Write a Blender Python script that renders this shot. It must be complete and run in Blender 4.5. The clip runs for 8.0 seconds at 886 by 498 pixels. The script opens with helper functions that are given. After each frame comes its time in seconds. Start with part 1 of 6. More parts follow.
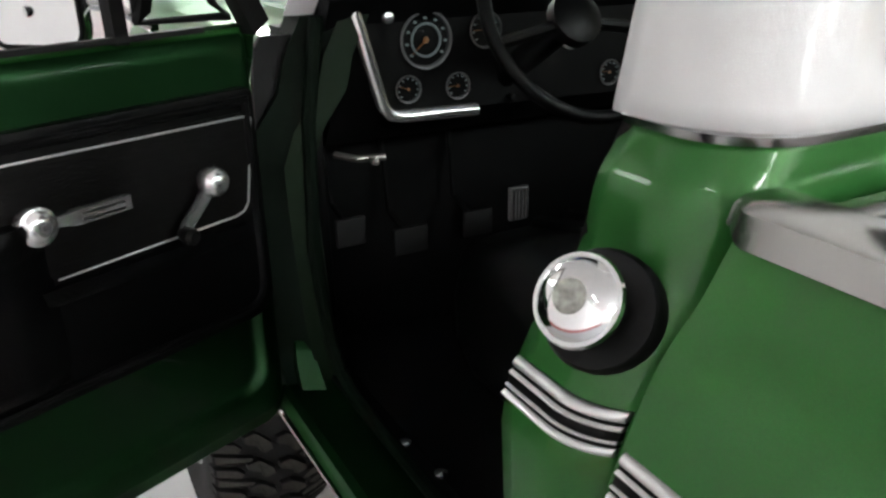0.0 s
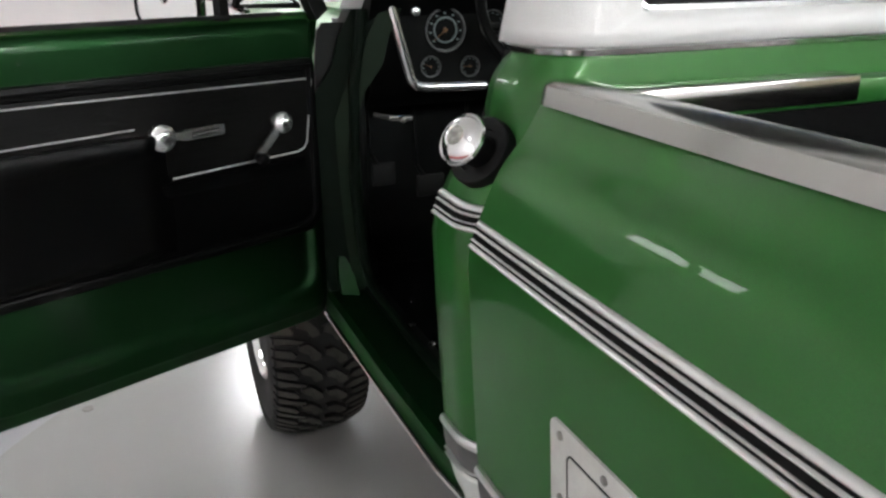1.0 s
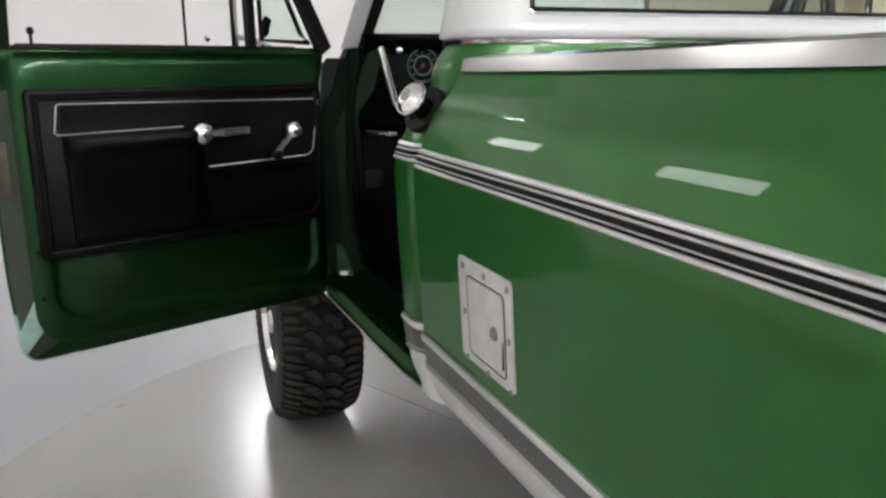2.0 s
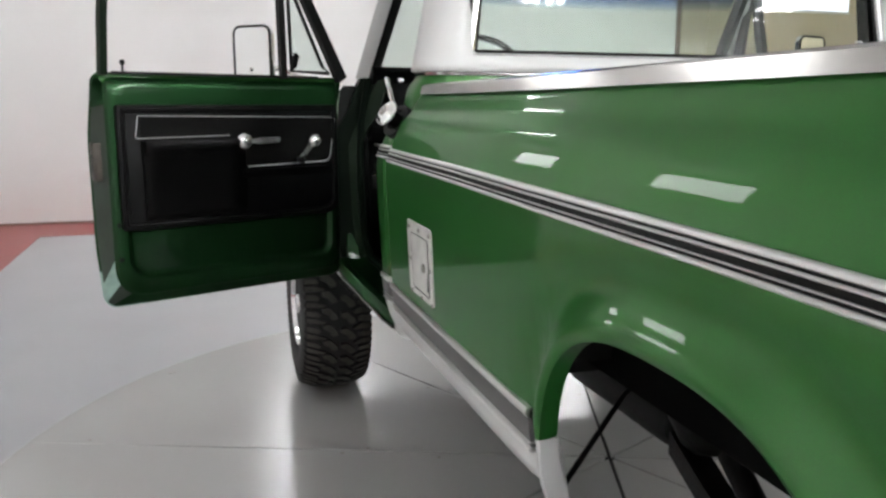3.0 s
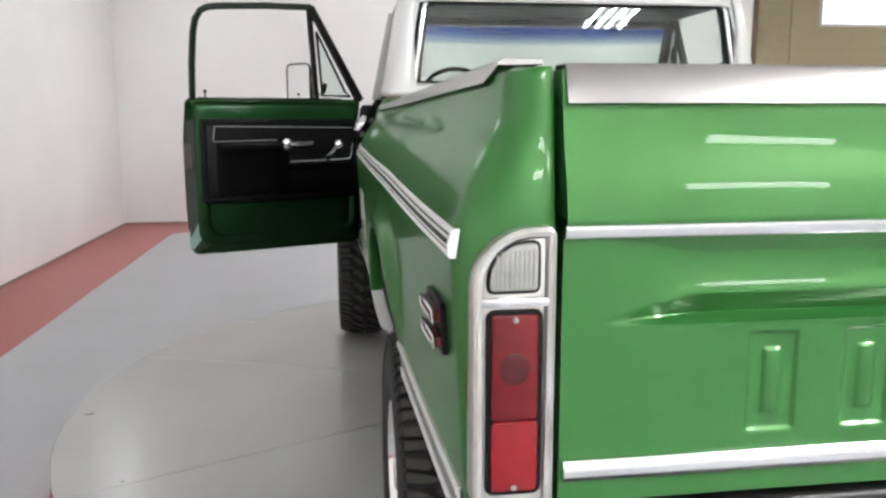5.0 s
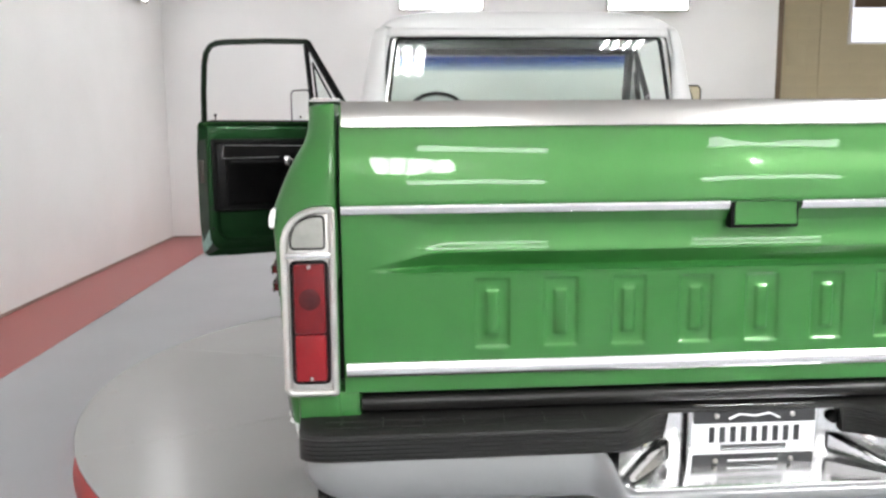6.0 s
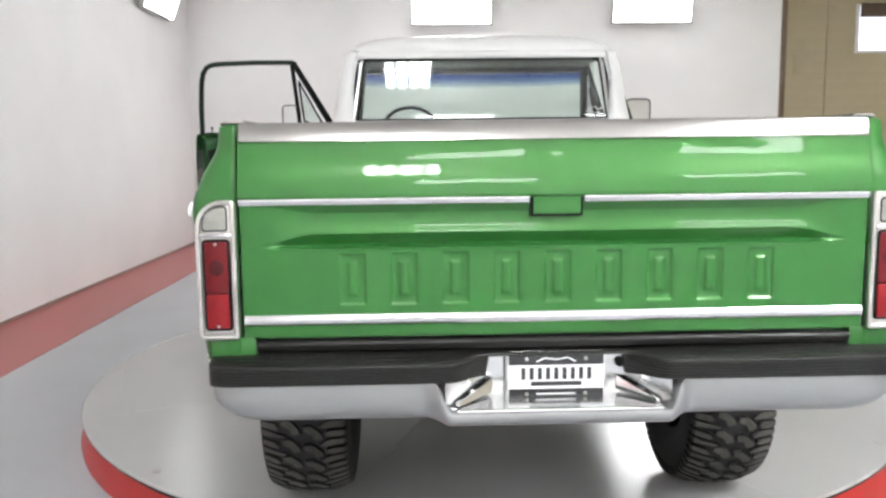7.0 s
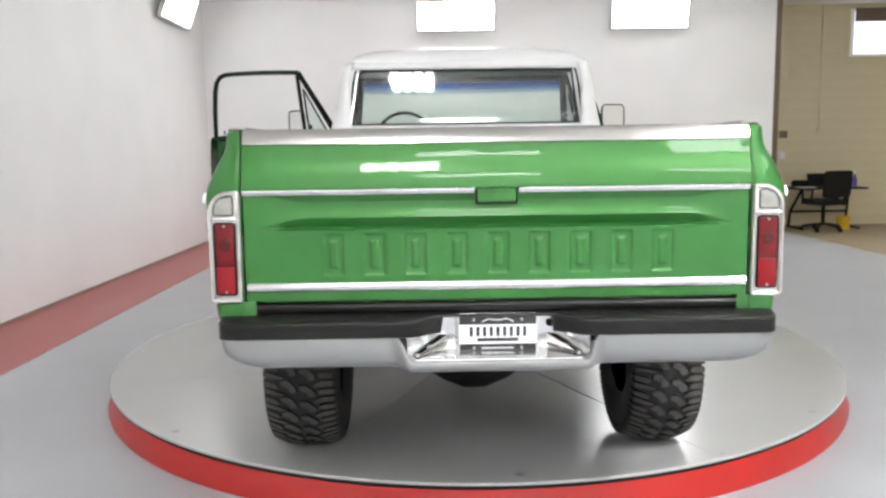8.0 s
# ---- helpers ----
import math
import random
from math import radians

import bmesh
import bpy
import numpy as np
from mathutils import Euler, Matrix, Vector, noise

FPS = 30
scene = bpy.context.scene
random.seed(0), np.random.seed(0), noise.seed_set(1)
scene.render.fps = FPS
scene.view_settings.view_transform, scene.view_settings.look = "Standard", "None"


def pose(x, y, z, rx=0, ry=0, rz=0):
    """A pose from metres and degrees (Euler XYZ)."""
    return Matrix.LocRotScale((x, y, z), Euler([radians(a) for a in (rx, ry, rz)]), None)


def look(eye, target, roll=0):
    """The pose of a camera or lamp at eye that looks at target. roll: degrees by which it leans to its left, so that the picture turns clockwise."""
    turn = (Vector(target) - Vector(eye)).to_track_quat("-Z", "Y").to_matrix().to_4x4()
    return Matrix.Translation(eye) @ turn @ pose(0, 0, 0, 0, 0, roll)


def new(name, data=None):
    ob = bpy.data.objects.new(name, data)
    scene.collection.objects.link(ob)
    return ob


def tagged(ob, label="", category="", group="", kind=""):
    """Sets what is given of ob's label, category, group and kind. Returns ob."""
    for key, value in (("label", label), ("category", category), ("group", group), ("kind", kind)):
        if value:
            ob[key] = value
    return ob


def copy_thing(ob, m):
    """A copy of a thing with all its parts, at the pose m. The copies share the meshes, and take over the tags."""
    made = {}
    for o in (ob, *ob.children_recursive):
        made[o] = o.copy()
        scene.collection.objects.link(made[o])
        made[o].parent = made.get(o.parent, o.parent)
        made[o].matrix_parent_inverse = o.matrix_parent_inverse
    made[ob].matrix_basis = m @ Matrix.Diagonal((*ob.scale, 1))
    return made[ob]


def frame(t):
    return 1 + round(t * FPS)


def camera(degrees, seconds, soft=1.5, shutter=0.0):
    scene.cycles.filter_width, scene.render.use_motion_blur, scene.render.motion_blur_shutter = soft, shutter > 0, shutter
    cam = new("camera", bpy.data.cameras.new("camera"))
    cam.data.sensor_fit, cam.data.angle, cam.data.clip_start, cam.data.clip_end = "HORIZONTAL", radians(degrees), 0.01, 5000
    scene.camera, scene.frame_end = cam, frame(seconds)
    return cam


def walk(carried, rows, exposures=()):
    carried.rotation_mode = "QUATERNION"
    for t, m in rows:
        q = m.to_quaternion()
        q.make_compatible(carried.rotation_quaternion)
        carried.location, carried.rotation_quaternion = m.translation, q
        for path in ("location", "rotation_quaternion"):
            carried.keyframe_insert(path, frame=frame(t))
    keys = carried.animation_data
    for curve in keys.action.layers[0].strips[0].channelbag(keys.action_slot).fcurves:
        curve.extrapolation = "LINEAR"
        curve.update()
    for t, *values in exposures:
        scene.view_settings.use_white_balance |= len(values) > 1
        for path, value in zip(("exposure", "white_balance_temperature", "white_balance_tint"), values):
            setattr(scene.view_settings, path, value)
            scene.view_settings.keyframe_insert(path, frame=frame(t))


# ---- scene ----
cam = camera(58.5, 8.0, 2.6)
PATH = [
    (0, (-1.331, 2.167, 1.662), (-0.456, 3.801, 0.91), -1.1),
    (0.5, (-1.355, 1.899, 1.629), (-0.595, 3.611, 0.928), -0.6),
    (1, (-1.405, 1.617, 1.621), (-0.706, 3.364, 0.944), -0.6),
    (1.5, (-1.51, 1.343, 1.516), (-0.778, 3.124, 0.973), -0.2),
    (2.8, (-1.494, 0.498, 1.431), (-0.911, 2.374, 1.052), -0.3),
    (3, (-1.501, 0.356, 1.428), (-0.923, 2.236, 1.062), 0.2),
    (3.5, (-1.457, 0.011, 1.436), (-0.926, 1.904, 1.069), -0.6),
    (4, (-1.34, -0.335, 1.427), (-0.902, 1.585, 1.077), -0.3),
    (4.2, (-1.301, -0.437, 1.416), (-0.897, 1.492, 1.072), -0.6),
    (5.3, (-0.998, -1.13, 1.409), (-0.773, 0.832, 1.095), 0.0),
    (5.5, (-0.904, -1.243, 1.408), (-0.713, 0.724, 1.103), -0.1),
    (6, (-0.743, -1.513, 1.405), (-0.605, 0.463, 1.129), -0.5),
    (6.5, (-0.567, -1.797, 1.425), (-0.466, 0.182, 1.152), -0.7),
    (7, (-0.352, -2.075, 1.409), (-0.303, -0.092, 1.154), -0.7),
    (7.5, (-0.277, -2.359, 1.392), (-0.235, -0.375, 1.145), -0.8),
    (8, (-0.195, -2.597, 1.406), (-0.182, -0.613, 1.156), -0.8),
]
walk(cam, [(t, look(eye, target, roll)) for t, eye, target, roll in PATH], [(0.0, 0.88), (0.5, 0.82), (1.0, 0.77), (1.6, 0.75), (8.0, 0.75)])

# ---- light ----
world = bpy.data.worlds.new("world")
scene.world = world
world.use_nodes = True
world.node_tree.nodes["Background"].inputs[0].default_value = (0.9, 0.95, 1.0, 1)
world.node_tree.nodes["Background"].inputs[1].default_value = 0.15
PANEL_POWER, TUBE_POWER, SLIM_POWER = 31.0, 135.0, 29.0


# ---- materials ----
def principled(name):
    m = bpy.data.materials.new(name)
    m.use_nodes = True
    return m, m.node_tree, m.node_tree.nodes["Principled BSDF"]


def surface(name, color, rough=0.5, metal=0.0, coat=0.0, vary=0.12, scale=6.0, fine=120.0, bump=0.02, rough_vary=0.05,
            spread=None, coat_rough=0.03, stretch=None, spec=0.5):
    """A surface with stains at one scale and grain at a finer one."""
    m, nt, p = principled(name)
    n, l = nt.nodes, nt.links
    tc = n.new("ShaderNodeTexCoord")
    src = tc.outputs["Object"]
    if stretch:
        mp = n.new("ShaderNodeMapping")
        mp.inputs["Scale"].default_value = stretch
        l.new(src, mp.inputs[0])
        src = mp.outputs[0]
    big, small = n.new("ShaderNodeTexNoise"), n.new("ShaderNodeTexNoise")
    big.inputs["Scale"].default_value, big.inputs["Detail"].default_value = scale, 6
    small.inputs["Scale"].default_value, small.inputs["Detail"].default_value = fine, 3
    for t in (big, small):
        l.new(src, t.inputs["Vector"])
    ramp = n.new("ShaderNodeMapRange")
    ramp.inputs["From Min"].default_value, ramp.inputs["From Max"].default_value = 0.3, 0.7
    l.new(big.outputs["Fac"], ramp.inputs["Value"])
    mix = n.new("ShaderNodeMix")
    mix.data_type = "RGBA"
    dark = [c * (1 - vary) for c in color]
    lite = spread or [min(1, c * (1 + vary)) for c in color]
    mix.inputs["A"].default_value, mix.inputs["B"].default_value = (*dark, 1), (*lite, 1)
    add = n.new("ShaderNodeMath")
    add.operation = "MULTIPLY_ADD"
    add.inputs[1].default_value, add.inputs[2].default_value = 0.35, 0.0
    l.new(small.outputs["Fac"], add.inputs[0])
    tot = n.new("ShaderNodeMath")
    tot.operation = "MULTIPLY_ADD"
    tot.inputs[1].default_value = 0.65
    l.new(ramp.outputs[0], tot.inputs[0])
    l.new(add.outputs[0], tot.inputs[2])
    l.new(tot.outputs[0], mix.inputs["Factor"])
    l.new(mix.outputs["Result"], p.inputs["Base Color"])
    rr = n.new("ShaderNodeMapRange")
    rr.inputs["To Min"].default_value, rr.inputs["To Max"].default_value = max(0.0, rough - rough_vary), min(1, rough + rough_vary)
    l.new(big.outputs["Fac"], rr.inputs["Value"])
    l.new(rr.outputs[0], p.inputs["Roughness"])
    if bump:
        b = n.new("ShaderNodeBump")
        b.inputs["Strength"].default_value, b.inputs["Distance"].default_value = bump, 0.02
        l.new(small.outputs["Fac"], b.inputs["Height"])
        l.new(b.outputs[0], p.inputs["Normal"])
    p.inputs["Metallic"].default_value, p.inputs["Specular IOR Level"].default_value = metal, spec
    p.inputs["Coat Weight"].default_value, p.inputs["Coat Roughness"].default_value = coat, coat_rough
    return m


def car_paint(name, color, flake, metal, rough, coat=0.3, glint=None):
    """Clear-coated paint: metal flake, slow waves in the sheet metal; glint: colour of the bright flake under the coat."""
    m, nt, p = principled(name)
    n, l = nt.nodes, nt.links
    tc = n.new("ShaderNodeTexCoord")
    fl, wave, tone = n.new("ShaderNodeTexVoronoi"), n.new("ShaderNodeTexNoise"), n.new("ShaderNodeTexNoise")
    fl.inputs["Scale"].default_value = 1500
    wave.inputs["Scale"].default_value, wave.inputs["Detail"].default_value = 5, 1
    tone.inputs["Scale"].default_value, tone.inputs["Detail"].default_value = 14, 5
    for t in (fl, wave, tone):
        l.new(tc.outputs["Object"], t.inputs["Vector"])
    mix = n.new("ShaderNodeMix")
    mix.data_type = "RGBA"
    mix.inputs["A"].default_value, mix.inputs["B"].default_value = (*color, 1), (*flake, 1)
    sep = n.new("ShaderNodeSeparateColor")
    l.new(fl.outputs["Color"], sep.inputs[0])
    mul = n.new("ShaderNodeMath")
    mul.operation = "MULTIPLY"
    l.new(sep.outputs[0], mul.inputs[0])
    l.new(tone.outputs["Fac"], mul.inputs[1])
    l.new(mul.outputs[0], mix.inputs["Factor"])
    l.new(mix.outputs["Result"], p.inputs["Base Color"])
    b = n.new("ShaderNodeBump")
    b.inputs["Strength"].default_value, b.inputs["Distance"].default_value = 0.03, 0.02
    l.new(wave.outputs["Fac"], b.inputs["Height"])
    l.new(b.outputs[0], p.inputs["Coat Normal"])
    l.new(b.outputs[0], p.inputs["Normal"])
    p.inputs["Metallic"].default_value, p.inputs["Roughness"].default_value = metal, rough
    p.inputs["Coat Weight"].default_value, p.inputs["Coat Roughness"].default_value = coat, 0.025
    p.inputs["Specular Tint"].default_value = (*[0.12 + 0.6 * c / max(flake) for c in flake], 1)
    p.inputs["Coat IOR"].default_value, p.inputs["Specular IOR Level"].default_value = 1.5, 0.2
    if glint:
        f, both, out = n.new("ShaderNodeBsdfPrincipled"), n.new("ShaderNodeMixShader"), n["Material Output"]
        f.inputs["Base Color"].default_value, f.inputs["Metallic"].default_value, f.inputs["Roughness"].default_value = (*glint, 1), 1.0, rough
        f.inputs["Specular Tint"].default_value = (0.3, 0.6, 0.25, 1)
        f.inputs["Coat Weight"].default_value, f.inputs["Coat Roughness"].default_value = coat, 0.025
        l.new(b.outputs[0], f.inputs["Normal"])
        l.new(b.outputs[0], f.inputs["Coat Normal"])
        spark = n.new("ShaderNodeMath")
        spark.operation = "MULTIPLY_ADD"
        spark.inputs[1].default_value, spark.inputs[2].default_value = 0.3, 0.22
        l.new(sep.outputs[1], spark.inputs[0])
        l.new(spark.outputs[0], both.inputs[0])
        l.new(p.outputs[0], both.inputs[1])
        l.new(f.outputs[0], both.inputs[2])
        l.new(both.outputs[0], out.inputs["Surface"])
    return m


def clear_glass(name, tint, band=None):
    """Thin glass: see-through, with gloss by the angle; band: the height above which it is tinted, and that tint."""
    m = bpy.data.materials.new(name)
    m.use_nodes = True
    n, l = m.node_tree.nodes, m.node_tree.links
    n.clear()
    out, mix, tr, gl, fr = (n.new("ShaderNode" + k) for k in ("OutputMaterial", "MixShader", "BsdfTransparent", "BsdfGlossy", "LayerWeight"))
    tr.inputs[0].default_value = (*tint, 1)
    gl.inputs["Roughness"].default_value = 0.01
    fr.inputs["Blend"].default_value = 0.5
    pw, ma = n.new("ShaderNodeMath"), n.new("ShaderNodeMath")
    pw.operation, pw.inputs[1].default_value = "POWER", 5.0
    ma.operation, ma.inputs[1].default_value, ma.inputs[2].default_value = "MULTIPLY_ADD", 0.9, 0.045
    l.new(fr.outputs["Facing"], pw.inputs[0])
    l.new(pw.outputs[0], ma.inputs[0])
    if band:
        tc, sp, mr, mc = n.new("ShaderNodeTexCoord"), n.new("ShaderNodeSeparateXYZ"), n.new("ShaderNodeMapRange"), n.new("ShaderNodeMix")
        mc.data_type = "RGBA"
        l.new(tc.outputs["Object"], sp.inputs[0])
        l.new(sp.outputs["Z"], mr.inputs["Value"])
        mr.inputs["From Min"].default_value, mr.inputs["From Max"].default_value = band[0] - 0.02, band[0] + 0.05
        mc.inputs["A"].default_value, mc.inputs["B"].default_value = (*tint, 1), (*band[1], 1)
        l.new(mr.outputs[0], mc.inputs["Factor"])
        l.new(mc.outputs["Result"], tr.inputs[0])
    l.new(ma.outputs[0], mix.inputs[0])
    l.new(tr.outputs[0], mix.inputs[1])
    l.new(gl.outputs[0], mix.inputs[2])
    l.new(mix.outputs[0], out.inputs[0])
    return m


def glow(name, color, strength):
    m = bpy.data.materials.new(name)
    m.use_nodes = True
    n, l = m.node_tree.nodes, m.node_tree.links
    n.clear()
    out, em = n.new("ShaderNodeOutputMaterial"), n.new("ShaderNodeEmission")
    em.inputs[0].default_value, em.inputs[1].default_value = (*color, 1), strength
    l.new(em.outputs[0], out.inputs[0])
    return m


GREEN = car_paint("green_metallic_paint", (0.0200, 0.126, 0.0235), (0.035, 0.180, 0.039), 0.0, 0.37, 0.45, (0.056, 0.100, 0.041))
# Body green darkened: the shade inside the open door is in this colour.
SHADED_GREEN = car_paint("shaded_green_door_paint", (0.0088, 0.034, 0.011), (0.0138, 0.047, 0.017), 0.85, 0.42, 0.18)
WHITE = car_paint("white_paint", (0.64, 0.645, 0.635), (0.69, 0.695, 0.685), 0.0, 0.3)
CHROME = surface("chrome", (0.82, 0.82, 0.82), 0.07, 1.0, vary=0.05, bump=0.0, rough_vary=0.04)
ALU = surface("polished_aluminium", (0.43, 0.42, 0.40), 0.17, 1.0, vary=0.05, scale=5, fine=60, bump=0.004, rough_vary=0.04)
BRIGHT = surface("bright_trim", (0.62, 0.62, 0.62), 0.2, 1.0, vary=0.06, bump=0.01, rough_vary=0.06)
TRIM = surface("satin_trim", (0.74, 0.74, 0.73), 0.36, 0.8, vary=0.06, bump=0.01, rough_vary=0.06)
HANDLE = surface("worn_chrome", (0.78, 0.78, 0.78), 0.2, 0.9, vary=0.08, bump=0.01, rough_vary=0.08)
BEZEL = surface("satin_bezel", (0.50, 0.49, 0.465), 0.34, 0.9, vary=0.22, scale=14, bump=0.03)
SILVER = surface("silver_paint", (0.22, 0.223, 0.226), 0.34, 0.45, coat=0.3, vary=0.03, bump=0.0, rough_vary=0.01)
BLACK_TRIM = surface("black_trim", (0.0035, 0.0035, 0.0035), 0.42, spec=0.12, vary=0.3, bump=0.02)
GREY_TRIM = surface("brushed_grey_trim", (0.13, 0.13, 0.13), 0.4, 0.5, vary=0.2, stretch=(8, 0.6, 8))
RUBBER = surface("black_rubber", (0.007, 0.007, 0.007), 0.6, spec=0.22, vary=0.3, bump=0.05)
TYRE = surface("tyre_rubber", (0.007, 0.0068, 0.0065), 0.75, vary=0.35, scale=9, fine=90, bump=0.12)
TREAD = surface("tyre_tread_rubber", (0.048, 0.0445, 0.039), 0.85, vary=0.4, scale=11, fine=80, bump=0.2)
PAD = surface("ribbed_step_pad", (0.0085, 0.0083, 0.0076), 0.36, spec=0.28, vary=0.3, scale=12, bump=0.05)
VINYL = surface("black_vinyl", (0.0012, 0.0012, 0.0012), 0.42, spec=0.12, vary=0.3, scale=8, fine=350, bump=0.12)
WOODGRAIN = surface("dark_woodgrain_insert", (0.0020, 0.0018, 0.0016), 0.42, spec=0.08, vary=0.9, scale=10, fine=40, bump=0.25, stretch=(1, 1, 14))
CARPET_BLACK = surface("black_floor_mat", (0.003, 0.003, 0.003), 0.85, spec=0.04, vary=0.4, fine=400, bump=0.3)
CHASSIS = surface("black_chassis", (0.006, 0.006, 0.006), 0.55, spec=0.2, vary=0.5, bump=0.15)
RED_LENS = surface("red_lens", (0.10, 0.002, 0.004), 0.35, coat=0.2, spec=0.2, vary=0.25, scale=25, fine=200, bump=0.06)
RED_LENS_LOW = surface("red_lens_lower", (0.17, 0.003, 0.006), 0.3, coat=0.25, spec=0.2, vary=0.12, scale=25, fine=200, bump=0.06)
BULB_SHADE = surface("deep_red_bulb_shade", (0.045, 0.002, 0.003), 0.4, coat=0.2, spec=0.2, vary=0.5, scale=60, fine=200, bump=0.05)
CLEAR_LENS = surface("ribbed_clear_lens", (0.27, 0.27, 0.245), 0.25, coat=0.4, vary=0.2, scale=30, fine=200, bump=0.05)
GAUGE = surface("gauge_face", (0.016, 0.018, 0.018), 0.35, coat=1.0, vary=0.2)
GAUGE_MARK = surface("gauge_marking", (0.16, 0.2, 0.2), 0.5, bump=0.0)
AMBER = surface("amber_paint", (0.16, 0.07, 0.02), 0.5, bump=0.0)
PLATE_WHITE = surface("plate_white", (0.75, 0.75, 0.76), 0.35, coat=0.4, vary=0.04, bump=0.0)
PLATE_BLACK = surface("plate_black", (0.015, 0.015, 0.016), 0.35, coat=0.4, vary=0.1, bump=0.0)
GLASS = clear_glass("window_glass", (0.93, 0.97, 0.95))
SHIELD = clear_glass("windscreen_glass", (0.9, 0.95, 0.925), (1.845, (0.07, 0.21, 0.52)))
MIRROR = surface("mirror_glass", (0.9, 0.9, 0.9), 0.01, 1.0, vary=0.01, bump=0.0, rough_vary=0.005)
# Body green in shadow: frame and inner post panel carry their shade as colour.
SHADED_FRAME = surface("shaded_green_frame_paint", (0.006, 0.014, 0.006), 0.5, spec=0.15, vary=0.2, bump=0.0)
AGED = surface("pale_aged_green_paint", (0.20, 0.30, 0.26), 0.5, vary=0.3, scale=20, fine=150, bump=0.03)
LATCH = surface("rusty_latch_steel", (0.045, 0.036, 0.028), 0.5, 0.4, vary=0.6, scale=30, fine=200, bump=0.1)
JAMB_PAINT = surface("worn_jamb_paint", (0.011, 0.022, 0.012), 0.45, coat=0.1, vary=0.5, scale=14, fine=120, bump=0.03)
# Near-black green: the hinge post's shade is put into its colour.
SHADED_POST = surface("shaded_post_paint", (0.0026, 0.0062, 0.0033), 0.6, spec=0.07, vary=0.3, bump=0.02)
WALL_WHITE = surface("white_wall_paint", (0.88, 0.883, 0.88), 0.7, vary=0.05, scale=0.9, fine=40, bump=0.06)
WALL_TAN = surface("tan_block_paint", (0.60, 0.53, 0.37), 0.75, vary=0.1, scale=1.2, fine=60, bump=0.15)
CEILING = surface("white_ceiling", (0.86, 0.855, 0.84), 0.8, vary=0.05, scale=1.5, fine=30, bump=0.1)
FLOOR = surface("grey_epoxy_floor", (0.405, 0.415, 0.435), 0.42, coat=0.05, vary=0.07, scale=1.3, fine=90, bump=0.008, rough_vary=0.02)
DISC = surface("light_grey_turntable_paint", (0.43, 0.43, 0.418), 0.23, coat=0.0, spec=0.6, vary=0.035, scale=1.6, fine=70, bump=0.0, rough_vary=0.015)
RED_FLOOR = surface("red_floor_paint", (0.36, 0.075, 0.07), 0.35, vary=0.04, scale=2, bump=0.01, rough_vary=0.02)
RED_RIM = surface("red_skirt_paint", (0.40, 0.012, 0.009), 0.4, coat=0.05, vary=0.05, scale=5, bump=0.02)
STEEL = surface("dull_steel", (0.3, 0.29, 0.27), 0.4, 0.8, vary=0.3, bump=0.05)
TAN_FLOOR = surface("tan_floor_paint", (0.32, 0.26, 0.17), 0.5, vary=0.12, scale=2)
BROWN = surface("brown_paint", (0.13, 0.085, 0.05), 0.5, vary=0.2, scale=4)
YELLOW = surface("yellow_plastic", (0.65, 0.38, 0.02), 0.4, vary=0.1)
PURPLE = surface("purple_plastic", (0.12, 0.08, 0.4), 0.3, vary=0.1)
PAPER = surface("white_paper", (0.75, 0.75, 0.76), 0.7, vary=0.05)
LAMP = glow("lamp_diffuser", (0.98, 0.985, 1.0), PANEL_POWER)
WALL_LAMP = glow("wall_lamp_diffuser", (0.98, 0.985, 1.0), 6.0)
HALL_LAMP = glow("hall_lamp_diffuser", (0.98, 0.985, 1.0), 14.0)
TUBE = glow("fluorescent_tube", (0.98, 0.985, 1.0), TUBE_POWER)
WRAP = glow("wrapped_tube", (0.98, 0.985, 1.0), 36.0)
SLIM = glow("slim_tube", (0.97, 0.985, 1.0), SLIM_POWER)
DAYLIGHT = glow("daylight_pane", (0.84, 0.86, 1.0), 1.0)


# ---- mesh tools ----
SHIFT = Vector((0, 0, 0))  # where the section of the truck in hand is set


def part(name, bm, mat, parent=None, label="", smooth=38.0, at=None):
    me = bpy.data.meshes.new(name)
    bmesh.ops.recalc_face_normals(bm, faces=bm.faces)
    bm.to_mesh(me)
    bm.free()
    for m in (mat if isinstance(mat, (list, tuple)) else (mat,)):
        me.materials.append(m)
    if smooth:
        me.polygons.foreach_set("use_smooth", [True] * len(me.polygons))
        me.set_sharp_from_angle(angle=radians(smooth))
    ob = new(name, me)
    if parent:
        ob.parent = parent
        if parent.type == "EMPTY" and parent.name == "pickup_truck" and at is None:
            ob.location = SHIFT
    if at is not None:
        ob.matrix_basis = at
    if label:
        tagged(ob, label)
    return ob


def thing(name, label, category, at=None, group="", kind=""):
    ob = new(name)
    ob.empty_display_size = 0.2
    if at is not None:
        ob.matrix_basis = at
    return tagged(ob, label, category, group, kind)


def loft(bm, rings, closed=True, caps=True, loop=False):
    """Skin over rings of equal length."""
    vs = [[bm.verts.new(p) for p in r] for r in rings]
    n = len(vs[0])
    pairs = list(zip(vs, vs[1:])) + ([(vs[-1], vs[0])] if loop else [])
    for a, b in pairs:
        for i in range(n if closed else n - 1):
            j = (i + 1) % n
            q = [a[i], a[j], b[j], b[i]]
            if len({v.co.to_tuple(6) for v in q}) >= 3:
                q = [v for k, v in enumerate(q) if v.co.to_tuple(6) not in {w.co.to_tuple(6) for w in q[:k]}]
                bm.faces.new(q)
    if caps and closed and not loop:
        bm.faces.new(vs[0])
        bm.faces.new(vs[-1])
    return bm


